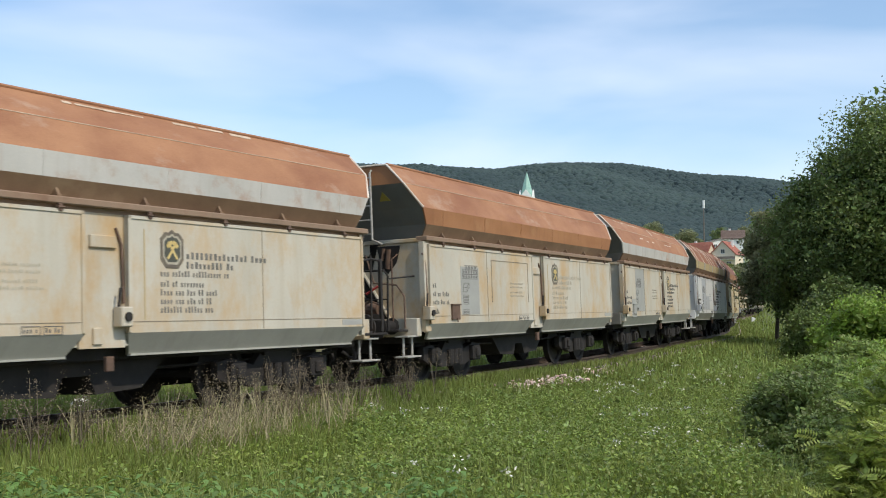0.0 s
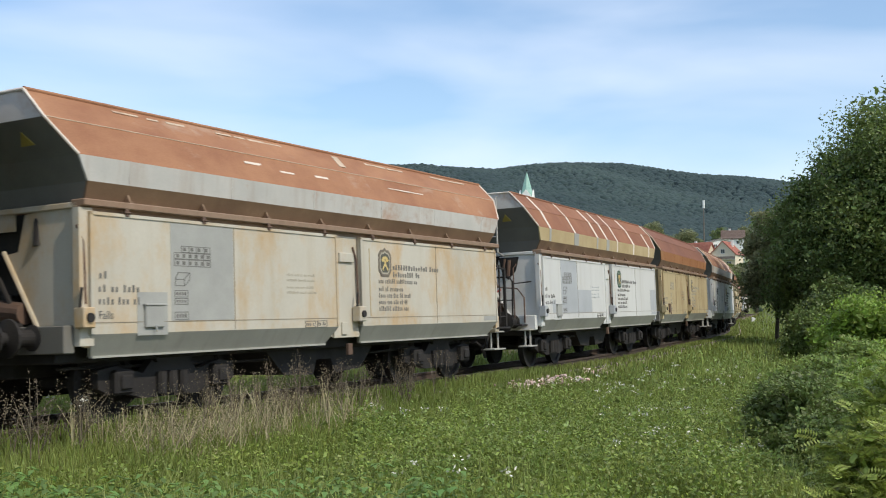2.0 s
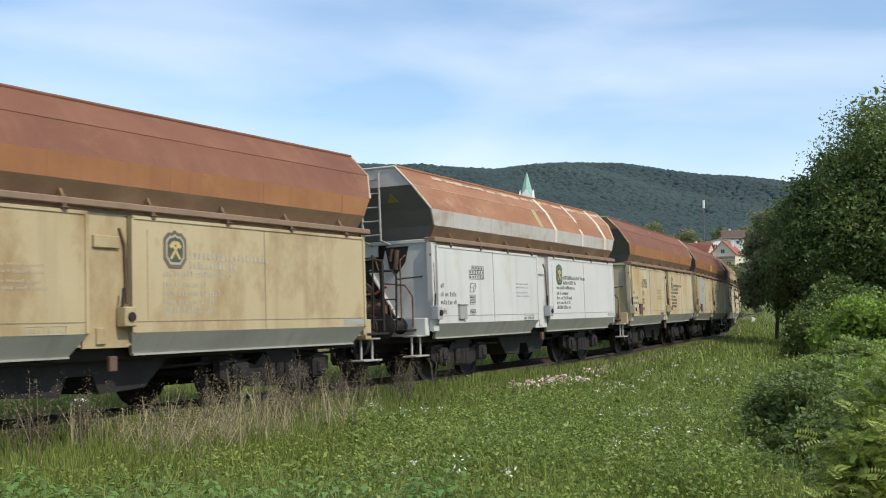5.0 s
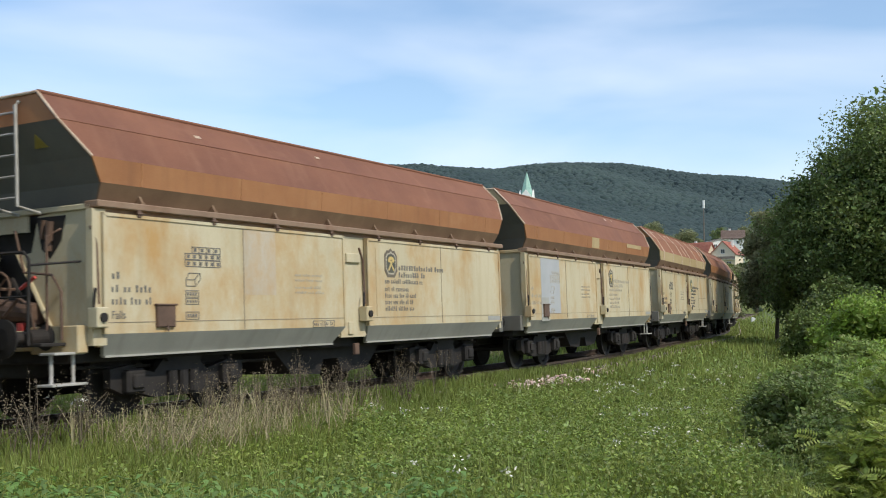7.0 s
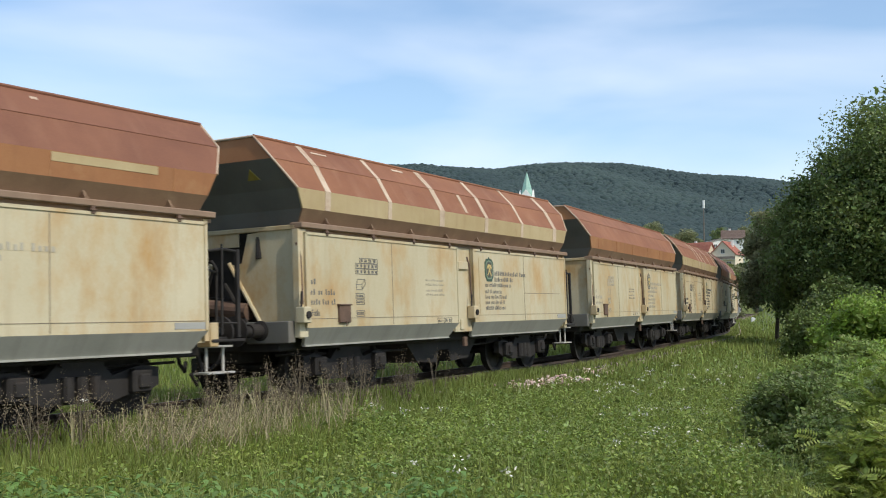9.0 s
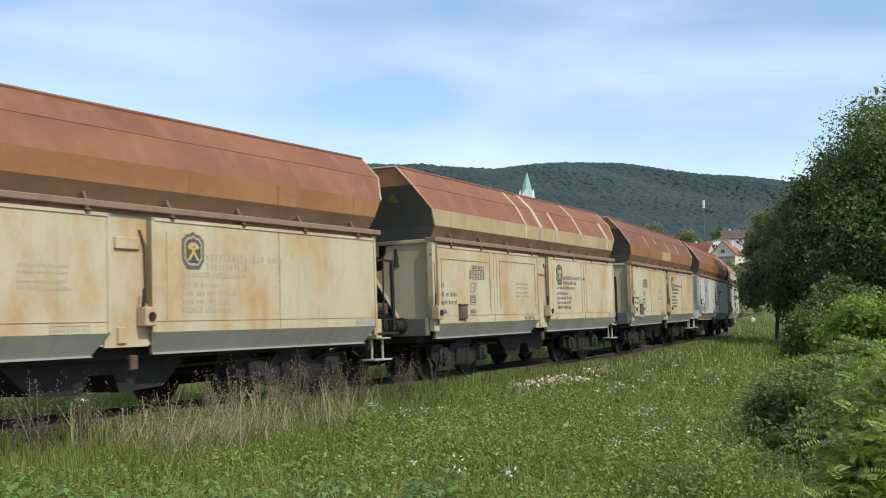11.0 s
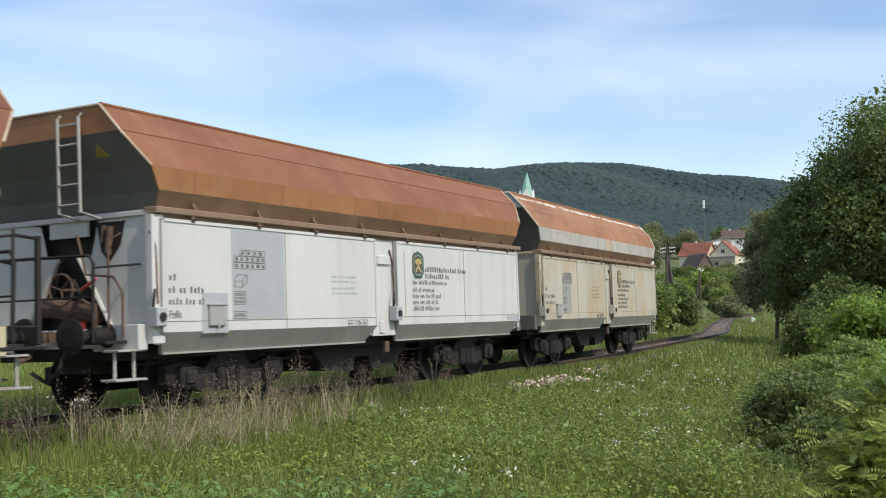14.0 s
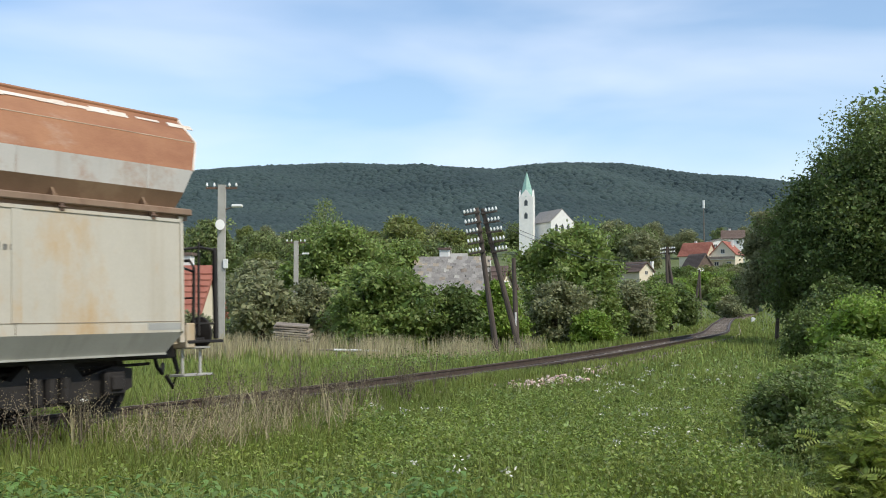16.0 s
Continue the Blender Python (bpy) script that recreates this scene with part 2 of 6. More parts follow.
M["plank"] = material("weathered_plank", (0.22, 0.18, 0.14), (0.34, 0.29, 0.22), 3, 0.85, bump=0.3, vary=0.3)
M["pale_pipe"] = material("white_painted_pipe", (0.68, 0.67, 0.63), (0.78, 0.77, 0.73), 4, 0.5, bump=0)
M["brick_bit"] = material("pale_brick_rubble", (0.40, 0.22, 0.17), (0.66, 0.56, 0.49), 9, 0.9, bump=0.3, island=0.45)
M["wire"] = material("dark_wire", (0.04, 0.04, 0.04), (0.06, 0.06, 0.06), 2, 0.5, bump=0)


# ---------------- mesh helpers ----------------
def mesh_of(name, verts, faces, mats, smooth=False, index=None):
    me = bpy.data.meshes.new(name)
    me.from_pydata([tuple(v) for v in verts], [], [tuple(int(i) for i in f) for f in faces])
    for m in mats if isinstance(mats, (list, tuple)) else [mats]:
        me.materials.append(m)
    if index is not None:
        me.polygons.foreach_set("material_index", index)
    if smooth:
        me.polygons.foreach_set("use_smooth", [True] * len(me.polygons))
    me.update()
    return me


def mesh_fast(name, verts, faces, mat):
    """Many equal-sided faces from numpy arrays."""
    me = bpy.data.meshes.new(name)
    k = faces.shape[1]
    me.vertices.add(len(verts))
    me.vertices.foreach_set("co", np.asarray(verts, dtype=np.float32).ravel())
    me.loops.add(faces.size)
    me.loops.foreach_set("vertex_index", faces.astype(np.int32).ravel())
    me.polygons.add(len(faces))
    me.polygons.foreach_set("loop_start", np.arange(0, faces.size, k, dtype=np.int32))
    me.update(calc_edges=True)
    me.materials.append(mat)
    return me


class Shape:
    """Gathers boxes, tubes and prisms into one mesh."""

    def __init__(self):
        self.v, self.f = [], []

    def raw(self, verts, faces):
        k = len(self.v)
        self.v += [Vector(p) for p in verts]
        self.f += [[k + i for i in f] for f in faces]
        return self

    def box(self, x0, x1, y0, y1, z0, z1, c=0.0, m=None):
        """A box with its edges along x, y and z chamfered by c."""
        bm = bmesh.new()
        bmesh.ops.create_cube(bm, size=1.0)
        for v in bm.verts:
            v.co = Vector((x0 + (v.co.x + 0.5) * (x1 - x0), y0 + (v.co.y + 0.5) * (y1 - y0), z0 + (v.co.z + 0.5) * (z1 - z0)))
        if c:
            bmesh.ops.bevel(bm, geom=bm.edges[:], offset=c, segments=1, affect="EDGES")
        bm.verts.index_update()
        vs = [m @ v.co if m else v.co.copy() for v in bm.verts]
        self.raw(vs, [[v.index for v in f.verts] for f in bm.faces])
        bm.free()
        return self

    def tube(self, pts, r, n=8, r2=None, caps=True):
        pts = [Vector(p) for p in pts]
        rings = []
        for i, p in enumerate(pts):
            d = (pts[min(i + 1, len(pts) - 1)] - pts[max(i - 1, 0)]).normalized()
            a = d.cross(Vector((0, 0, 1)) if abs(d.z) < 0.9 else Vector((1, 0, 0))).normalized()
            b = d.cross(a)
            rr = r if r2 is None else r + (r2 - r) * i / (len(pts) - 1)
            rings.append([p + (a * math.cos(2 * math.pi * k / n) + b * math.sin(2 * math.pi * k / n)) * rr for k in range(n)])
        vs = [v for g in rings for v in g]
        fs = [[i * n + k, i * n + (k + 1) % n, (i + 1) * n + (k + 1) % n, (i + 1) * n + k] for i in range(len(pts) - 1) for k in range(n)]
        if caps:
            fs += [list(range(n))[::-1], [(len(pts) - 1) * n + k for k in range(n)]]
        return self.raw(vs, fs)

    def prism(self, poly, axis, a, b):
        """A polygon, given in the two other axes in order, drawn out along an axis from a to b."""
        def at(p, w):
            return {"x": (w, p[0], p[1]), "y": (p[0], w, p[1]), "z": (p[0], p[1], w)}[axis]
        n = len(poly)
        vs = [at(p, a) for p in poly] + [at(p, b) for p in poly]
        fs = [list(range(n))[::-1], list(range(n, 2 * n))] + [[k, (k + 1) % n, n + (k + 1) % n, n + k] for k in range(n)]
        return self.raw(vs, fs)

    def lathe(self, prof, n=16, m=None):
        """(radius, z) pairs turned round z."""
        vs, fs = [], []
        for r, z in prof:
            for k in range(n):
                v = Vector((r * math.cos(2 * math.pi * k / n), r * math.sin(2 * math.pi * k / n), z))
                vs.append(m @ v if m else v)
        for i in range(len(prof) - 1):
            for k in range(n):
                fs.append([i * n + k, i * n + (k + 1) % n, (i + 1) * n + (k + 1) % n, (i + 1) * n + k])
        fs += [list(range(n))[::-1], [(len(prof) - 1) * n + k for k in range(n)]]
        return self.raw(vs, fs)

    def mesh(self, name, mat, smooth=False):
        me = mesh_of(name, self.v, self.f, mat, smooth)
        bm = bmesh.new()
        bm.from_mesh(me)
        bmesh.ops.recalc_face_normals(bm, faces=bm.faces[:])
        bm.to_mesh(me)
        bm.free()
        return me


def part(name, me, parent, label="", at=None):
    ob = new(name, me)
    ob.parent = parent
    if at is not None:
        ob.matrix_basis = at
    if label:
        ob["label"] = label
    return ob


def thing(name, label, category, group="", at=None, me=None, kind=""):
    ob = new(name, me)
    if at is not None:
        ob.matrix_basis = at
    return tagged(ob, label, category, group, kind)


# ---------------- the line of the railway ----------------
KN = [-10, 0, 8, 16, 24, 32, 40, 50, 60, 75, 95, 120, 160]
KV = [0.00499, 0.00632, 0.0055, 0.00621, 0.0044, 0.00066, 0.00365, 0.00484, 0.00134, -0.00049, -0.00045, -0.00131, -0.0033]
SS = np.arange(-200, 260.01, 0.5)
CURV = np.where((SS < -10) | (SS > 200), 0.0, np.interp(SS, KN, KV))
TH = np.concatenate([[0], np.cumsum((CURV[1:] + CURV[:-1]) * 0.25)])
TH += 1.0601 - np.interp(0, SS, TH)
LX = np.concatenate([[0], np.cumsum((np.cos(TH[1:]) + np.cos(TH[:-1])) * 0.25)])
LY = np.concatenate([[0], np.cumsum((np.sin(TH[1:]) + np.sin(TH[:-1])) * 0.25)])
LX += -3.904 - np.interp(0, SS, LX)
LY += 15.7158 - np.interp(0, SS, LY)
ZS = np.convolve(np.pad(np.interp(SS, [0, 30, 60, 100, 160], [0, 0.09, -0.07, 0.027, 0.411]), 10, "edge"), np.ones(21) / 21, "valid")
CANT = 0.0355


def on_line(s, w=0.0, h=0.0):
    """A point at arc length s, w metres to the camera's side of the centre line, h over the rails."""
    t = np.interp(s, SS, TH)
    return Vector((np.interp(s, SS, LX) + w * math.sin(t), np.interp(s, SS, LY) - w * math.cos(t), np.interp(s, SS, ZS) + CANT * w + h))


def ride(s):
    """The pose of a wagon whose middle is at s: x along the line, away from the camera."""
    a, b = on_line(s - 3.6), on_line(s + 3.6)
    x = (b - a).normalized()
    y = Vector((-x.y, x.x, 0)).normalized()
    z = x.cross(y)
    y, z = y * math.cos(CANT) - z * math.sin(CANT), z * math.cos(CANT) + y * math.sin(CANT)
    m = Matrix((x, y, z)).transposed().to_4x4()
    m.translation = (a + b) / 2
    return m


TV = np.arange(0, 16.001, 1 / 30)
VEL = np.interp(TV, [0, 4, 7, 9.5, 12, 14, 16], [9.93, 10.035, 10.352, 10.677, 10.92, 10.922, 11.324])
RUN = np.concatenate([[0], np.cumsum((VEL[1:] + VEL[:-1]) / 60)])
RUN -= np.interp(7, TV, RUN)


def run(t):
    return float(np.interp(t, TV, RUN))


# ---------------- ground ----------------
LINE = np.c_[LX, LY][(SS > -60)]
LINE_Z = ZS[SS > -60]


def ground_z(x, y):
    """Height of the land: meadow, bank of the railway, valley side, ridge."""
    x, y = np.asarray(x, float), np.asarray(y, float)
    base = -0.42 + 0.10 * np.sin(x * 0.33 + 1.0) * np.sin(y * 0.27) + 0.05 * np.sin(x * 1.1 + y * 0.7)
    base = base + 0.10 * np.exp(-((x - 3) ** 2 + (y - 9) ** 2) / 30)
    far = np.interp(y, [0, 40, 60, 90, 130, 230, 330, 400, 700, 1000, 1400, 1800, 2100, 4500], [0, -0.1, 0.0, 0.3, 1.2, 6.0, 12.5, 20, 45, 80, 160, 206, 190, 120])
    ridge = np.interp(x / np.maximum(y, 1) * 1800, [-1500, -420, -300, -170, -40, 90, 200, 290, 420, 500, 565, 700, 1500],
                      [158, 222, 231, 235, 231, 225, 236, 234, 216, 211, 200, 186, 138])
    k = np.clip((y - 600) / 1200, 0, 1)
    far = far * (1 - k) + (ridge / 206 * np.interp(y, [600, 1000, 1400, 1800, 2100, 4500], [38, 80, 158, 206, 190, 120])) * k
    bumps = np.clip((y - 500) / 900, 0, 1) * (9 * np.sin(x * 0.012 + 1) * np.sin(y * 0.006) + 5 * np.sin(x * 0.031 + y * 0.011))
    return base + far + bumps * (1 - np.clip((y - 1500) / 250, 0, 1))


def flattened(x, y):
    """The land with the railway's bed let into it."""
    g = ground_z(x, y)
    x, y = np.asarray(x, float), np.asarray(y, float)
    near = (np.abs(x) < 140) & (y < 260) & (y > -60)
    d = np.full(g.shape, 1e9)
    z = np.zeros(g.shape)
    idx = np.nonzero(near.ravel())[0]
    P = np.c_[x.ravel()[idx], y.ravel()[idx]]
    for a in range(0, len(P), 4000):
        dd = np.hypot(P[a:a + 4000, None, 0] - LINE[None, ::2, 0], P[a:a + 4000, None, 1] - LINE[None, ::2, 1])
        i = dd.argmin(1)
        d.ravel()[idx[a:a + 4000]] = dd[np.arange(len(i)), i]
        z.ravel()[idx[a:a + 4000]] = LINE_Z[::2][i]
    k = np.clip((d - 1.8) / 3.5, 0, 1)
    k = k * k * (3 - 2 * k)
    return (z - 0.33) * (1 - k) + g * k, d


def build_ground():
    ys = np.concatenate([np.arange(-60, 0, 4), np.arange(0, 70, 0.5), np.arange(70, 150, 2.0), np.arange(150, 500, 8), np.arange(500, 2200, 24), np.arange(2200, 4600, 200)])
    us = np.concatenate([np.linspace(-1, -0.25, 26)[:-1], np.linspace(-0.25, 0.25, 121), np.linspace(0.25, 1, 26)[1:]])
    width = np.interp(ys, [-60, 0, 60, 500, 4600], [120, 90, 130, 1100, 5200])
    X, Y = us[None, :] * width[:, None], np.repeat(ys[:, None], len(us), 1)
    Z, _ = flattened(X, Y)
    n, k = X.shape
    i = (np.arange(n - 1)[:, None] * k + np.arange(k - 1)[None, :]).ravel()
    me = mesh_fast("ground", np.c_[X.ravel(), Y.ravel(), Z.ravel()], np.c_[i, i + 1, i + k + 1, i + k], M["soil"])
    # far land takes the same haze-tinted green as the woods
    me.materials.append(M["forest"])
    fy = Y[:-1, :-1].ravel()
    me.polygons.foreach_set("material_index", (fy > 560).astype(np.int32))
    me.polygons.foreach_set("use_smooth", [True] * len(me.polygons))
    thing("ground", "grassy meadow sloping up to a wooded ridge", "ground", me=me, kind="structure")


build_ground()


def gz(x, y):
    return float(flattened(np.array([x]), np.array([y]))[0][0])


# ---------------- railway track ----------------
def sweep(name, prof, s0, s1, step, mat):
    """A closed (w, h) outline drawn along the line."""
    ss = np.arange(s0, s1 + 0.01, step)
    vs = [on_line(s, w, h) for s in ss for w, h in prof]
    n = len(prof)
    fs = [[i * n + k, i * n + (k + 1) % n, (i + 1) * n + (k + 1) % n, (i + 1) * n + k] for i in range(len(ss) - 1) for k in range(n)]
    sh = Shape().raw(vs, fs)
    return sh.mesh(name, mat)


def build_track():
    tr = thing("railway_track", "single curved railway track with rusty rails on weathered sleepers", "railway track", kind="structure")
    head = [(-0.036, 0), (0.036, 0), (0.036, -0.035), (0.01, -0.05), (0.01, -0.13), (0.065, -0.15), (-0.065, -0.15), (-0.01, -0.13), (-0.01, -0.05), (-0.036, -0.035)]
    for w in (-0.755, 0.755):
        part("rail", sweep("rail", [(w + a, b) for a, b in head], -60, 200, 1.0, M["rail"]), tr, "rusty steel rail")
    for w0 in (-0.62, 0.58):
        part("rail_crown", sweep("rail_crown", [(w0 + 0.135 * (-1 if w0 < 0 else 1) + a, b) for a, b in ((-0.022, 0.001), (0.022, 0.001), (0.022, 0.003), (-0.022, 0.003))], -60, 200, 1.0, M["steel"]), tr, "worn bright running surface")
    me = Shape().box(-0.13, 0.13, -1.28, 1.28, -0.30, -0.155, 0.012).mesh("sleeper", M["sleeper"])
    for i in range(255):
        s = -12 + i * 0.62
        part("sleeper", me, tr, at=ride(s) @ pose(0, random.uniform(-0.03, 0.03), random.uniform(-0.012, 0.004), 0, 0, random.uniform(-1, 1)))
    bed = [(-1.95, -0.5), (-1.45, -0.215), (1.38, -0.205), (1.75, -0.5), (1.75, -0.7), (-1.95, -0.7)]
    b = thing("ballast_bed", "brown stone ballast overgrown with weeds at its edges", "ballast", me=sweep("ballast_bed", bed, -60, 200, 1.0, M["ballast"]), kind="structure")
    rnd = np.random.RandomState(5)
    n = 9000
    s = rnd.uniform(-6, 100, n)
    w = rnd.uniform(-1.6, 1.5, n)
    P = np.array([on_line(a, b, -0.19 if abs(b) < 1.5 else -0.19 - (abs(b) - 1.5) * 0.4) for a, b in zip(s, w)])
    v, f = bits(P, rnd.uniform(0.022, 0.055, n), rnd)
    tagged(part("loose_stones", mesh_fast("loose_stones", v, f, M["stone"]), b), kind="stuff")


def bits(P, r, rnd):
    """Small irregular four-cornered stones at P."""
    base = np.array([(1, 1, -.6), (-1, 1, -.6), (-1, -1, -.6), (1, -1, -.6), (.5, .6, .8), (-.6, .5, .7), (-.5, -.5, .8), (.6, -.6, .6)])
    fc = np.array([(0, 3, 2, 1), (4, 5, 6, 7), (0, 1, 5, 4), (1, 2, 6, 5), (2, 3, 7, 6), (3, 0, 4, 7)])
    n = len(P)
    a = rnd.uniform(0, 6.28, n)
    j = base[None] + rnd.uniform(-.3, .3, (n, 8, 3))
    x = j[..., 0] * np.cos(a)[:, None] - j[..., 1] * np.sin(a)[:, None]
    y = j[..., 0] * np.sin(a)[:, None] + j[..., 1] * np.cos(a)[:, None]
    v = np.stack([x, y, j[..., 2] * 0.8], -1) * np.asarray(r)[:, None, None] + P[:, None, :]
    return v.reshape(-1, 3), (np.arange(n)[:, None, None] * 8 + fc[None]).reshape(-1, 4)


build_track()

# ---------------- hopper wagons ----------------
HL = 5.55           # half the length of the hopper
# the hood's outline from the eaves to the rim: half width, height, half length at that height
HOOD = [(1.36, 2.58, 5.30), (1.485, 2.81, 5.36), (1.505, 3.10, 5.51), (1.275, 3.52, 5.80), (0.95, 3.87, 5.80)]
PROFILE = [(y, z) for y, z, _ in HOOD]
CACHE = {}


def cached(key, mat, make):
    if (key, mat) not in CACHE:
        CACHE[key, mat] = make().mesh(key, M[mat])
    return CACHE[key, mat]


def hood_strip(i, s, amp=0.006, seed=0, nx=56, nv=5):
    """The plate between two lines of the hood's outline, slightly buckled, with a back and folded rims."""
    (ya, za, xa), (yb, zb, xb) = HOOD[i], HOOD[i + 1]
    t = 0.028
    L = math.hypot(yb - ya, zb - za)
    ny, nz = (zb - za) / L, -(yb - ya) / L
    grid = []
    for a in range(nx + 1):
        for b in range(nv + 1):
            u, v = a / nx * 2 - 1, b / nv
            x = u * (xa + (xb - xa) * v)
            y, z = ya + (yb - ya) * v, za + (zb - za) * v
            d = amp * 4 * v * (1 - v) * (1 - u ** 8) * (noise.noise((x * 1.1, z * 2.5 + seed, seed * 3.1)) + 0.6 * noise.noise((x * 3.2, z * 4.0, seed * 1.7)))
            grid.append((x, -s * (y + ny * d), z + nz * d))
    w = nv + 1
    sh = Shape().raw(grid, [[a * w + b, (a + 1) * w + b, (a + 1) * w + b + 1, a * w + b + 1] for a in range(nx) for b in range(nv)])
    c = [Vector(grid[0]), Vector(grid[nx * w]), Vector(grid[nx * w + nv]), Vector(grid[nv])]
    e = [p - Vector((0, -s * ny * t, nz * t)) for p in c]
    sh.raw(e, [[0, 1, 2, 3]])
    for k in range(4):
        sh.raw([c[k], c[(k + 1) % 4], e[(k + 1) % 4], e[k]], [[0, 1, 2, 3]])
    return sh


def hood_plate(key, mat, i, s, amp=0.006, seed=0):
    name = "%s,%d,%d,%.3f,%d" % (key, i, s, amp, seed)
    if (name, mat) not in CACHE:
        me = hood_strip(i, s, amp, seed).mesh(key, M[mat])
        me.polygons.foreach_set("use_smooth", [k < 56 * 5 for k in range(len(me.polygons))])
        CACHE[name, mat] = me
    return CACHE[name, mat]


def end_plates(side):
    """The white lower end wall: two wings beside a three-cornered opening."""
    sh = Shape()
    x = side * (HL - 0.16)
    for sgn in (-1, 1):
        sh.prism([(sgn * 1.40, 0.98), (sgn * 0.78, 0.98), (sgn * 0.16, 2.02), (sgn * 0.40, 2.05), (sgn * 0.52, 2.48), (sgn * 1.36, 2.56), (sgn * 1.40, 2.30)], "x", x, x + 0.03 * side)
    sh.prism([(-0.34, 2.30), (0.34, 2.30), (0.34, 2.56), (-0.34, 2.56)], "x", x, x + 0.03 * side)
    return sh


def hood_end(side):
    """The end of the hood: one sheet that leans outwards."""
    rows = HOOD[:4]
    v = [(side * (x - 0.012), q * y * 0.985, z) for y, z, x in rows for q in (-1, 1)]
    v += [(x - 0.03 * side, y, z) for x, y, z in v]
    f = []
    for k in range(3):
        a = 2 * k
        f += [[a, a + 1, a + 3, a + 2], [a + 10, a + 11, a + 9, a + 8], [a, a + 2, a + 10, a + 8], [a + 1, a + 9, a + 11, a + 3]]
    f += [[0, 8, 9, 1], [6, 7, 15, 14]]
    return Shape().raw(v, f)


def hood_end_top(side):
    x = side * 5.79
    return Shape().prism([(-1.262, 3.52), (1.262, 3.52), (0.94, 3.865), (-0.94, 3.865)], "x", x - 0.03 * side, x)


def hood_edge(side):
    """The folded pale edge round the hood's end."""
    sh = Shape()
    for s in (-1, 1):
        sh.tube([(side * (x + 0.002), s * y, z) for y, z, x in HOOD[2:]], 0.018, 6)
    return sh.tube([(side * 5.80, -0.95, 3.872), (side * 5.80, 0.95, 3.872)], 0.018, 6)


def fold(i, j, wide, lift=0.006):
    """A narrow strip across the plates i to j of the hood, on the camera's side."""
    def make():
        pts = PROFILE[i:j + 1]
        return Shape().prism([(-(y + lift), z + lift * 0.6) for y, z in pts] + [(-(y - 0.01), z - 0.006) for y, z in reversed(pts)], "x", -wide / 2, wide / 2)
    return make


def part_fold(i, a, b, wide, lift=0.006):
    """A strip over part of the plate i, from the share a to the share b of its slope."""
    (y0, z0), (y1, z1) = PROFILE[i], PROFILE[i + 1]
    p, q = (y0 + (y1 - y0) * a, z0 + (z1 - z0) * a), (y0 + (y1 - y0) * b, z0 + (z1 - z0) * b)
    return Shape().prism([(-(p[0] + lift), p[1] + lift * .6), (-(q[0] + lift), q[1] + lift * .6), (-(q[0] - 0.01), q[1]), (-(p[0] - 0.01), p[1])], "x", -wide / 2, wide / 2)


def door(x0, x1, side):
    """A discharge flap: upright sheet, lower part leaning in, folded rim."""
    s = -1 if side < 0 else 1
    sh = Shape()
    y = 1.50
    poly = [(s * y, 2.46), (s * y, 1.05), (s * (y - 0.05), 1.05), (s * (y - 0.05), 2.46)]
    sh.prism(poly, "x", x0, x1)
    for a, b in ((x0, x0 + 0.05), (x1 - 0.05, x1)):
        sh.prism([(s * (y + 0.016), 2.46), (s * (y + 0.016), 1.06), (s * (y - 0.02), 1.06), (s * (y - 0.02), 2.46)], "x", a, b)
    sh.prism([(s * (y + 0.016), 2.46), (s * (y + 0.016), 2.42), (s * (y - 0.02), 2.42), (s * (y - 0.02), 2.46)], "x", x0, x1)
    return sh


def skirt(x0, x1, side):
    s = -1 if side < 0 else 1
    sh = Shape()
    c = 0.16
    a, b = Vector((0, s * 1.50, 1.05)), Vector((0, s * 1.33, 0.79))
    v = [(x0, a.y, a.z), (x1, a.y, a.z), (x1 - c, b.y, b.z), (x0 + c, b.y, b.z)]
    w = [(p[0], p[1] - s * 0.05, p[2]) for p in v]
    sh.raw(v + w, [[0, 1, 2, 3], [7, 6, 5, 4], [0, 4, 5, 1], [1, 5, 6, 2], [2, 6, 7, 3], [3, 7, 4, 0]])
    sh.box(x0 + c, x1 - c, min(s * 1.30, s * 1.36), max(s * 1.30, s * 1.36), 0.775, 0.80)
    return sh


def text_mesh(text, size, mat):
    cu = bpy.data.curves.new("type_mark", "FONT")
    cu.body, cu.size, cu.extrude = text, size, 0.001
    tmp = bpy.data.objects.new("type_mark", cu)
    scene.collection.objects.link(tmp)
    me = bpy.data.meshes.new_from_object(tmp.evaluated_get(bpy.context.evaluated_depsgraph_get()))
    bpy.data.objects.remove(tmp)
    me.materials.clear()
    me.materials.append(M[mat])
    return me


TYPE_MARK = {c: text_mesh("Falls", 0.135, c) for c in ("ink", "ink_light")}


def bogie_side():
    sh = Shape()
    out = [(-1.25, 0.40), (-1.25, 0.62), (-0.95, 0.66), (-0.5, 0.55), (-0.32, 0.72), (0.32, 0.72), (0.5, 0.55), (0.95, 0.66), (1.25, 0.62), (1.25, 0.40), (1.02, 0.30), (0.72, 0.30), (0.5, 0.24), (-0.5, 0.24), (-0.72, 0.30), (-1.02, 0.30)]
    sh.prism(out, "y", -0.06, 0.06)
    sh.prism([(-0.34, 0.74), (0.34, 0.74), (0.30, 0.68), (-0.30, 0.68)], "y", -0.12, 0.12)
    return sh


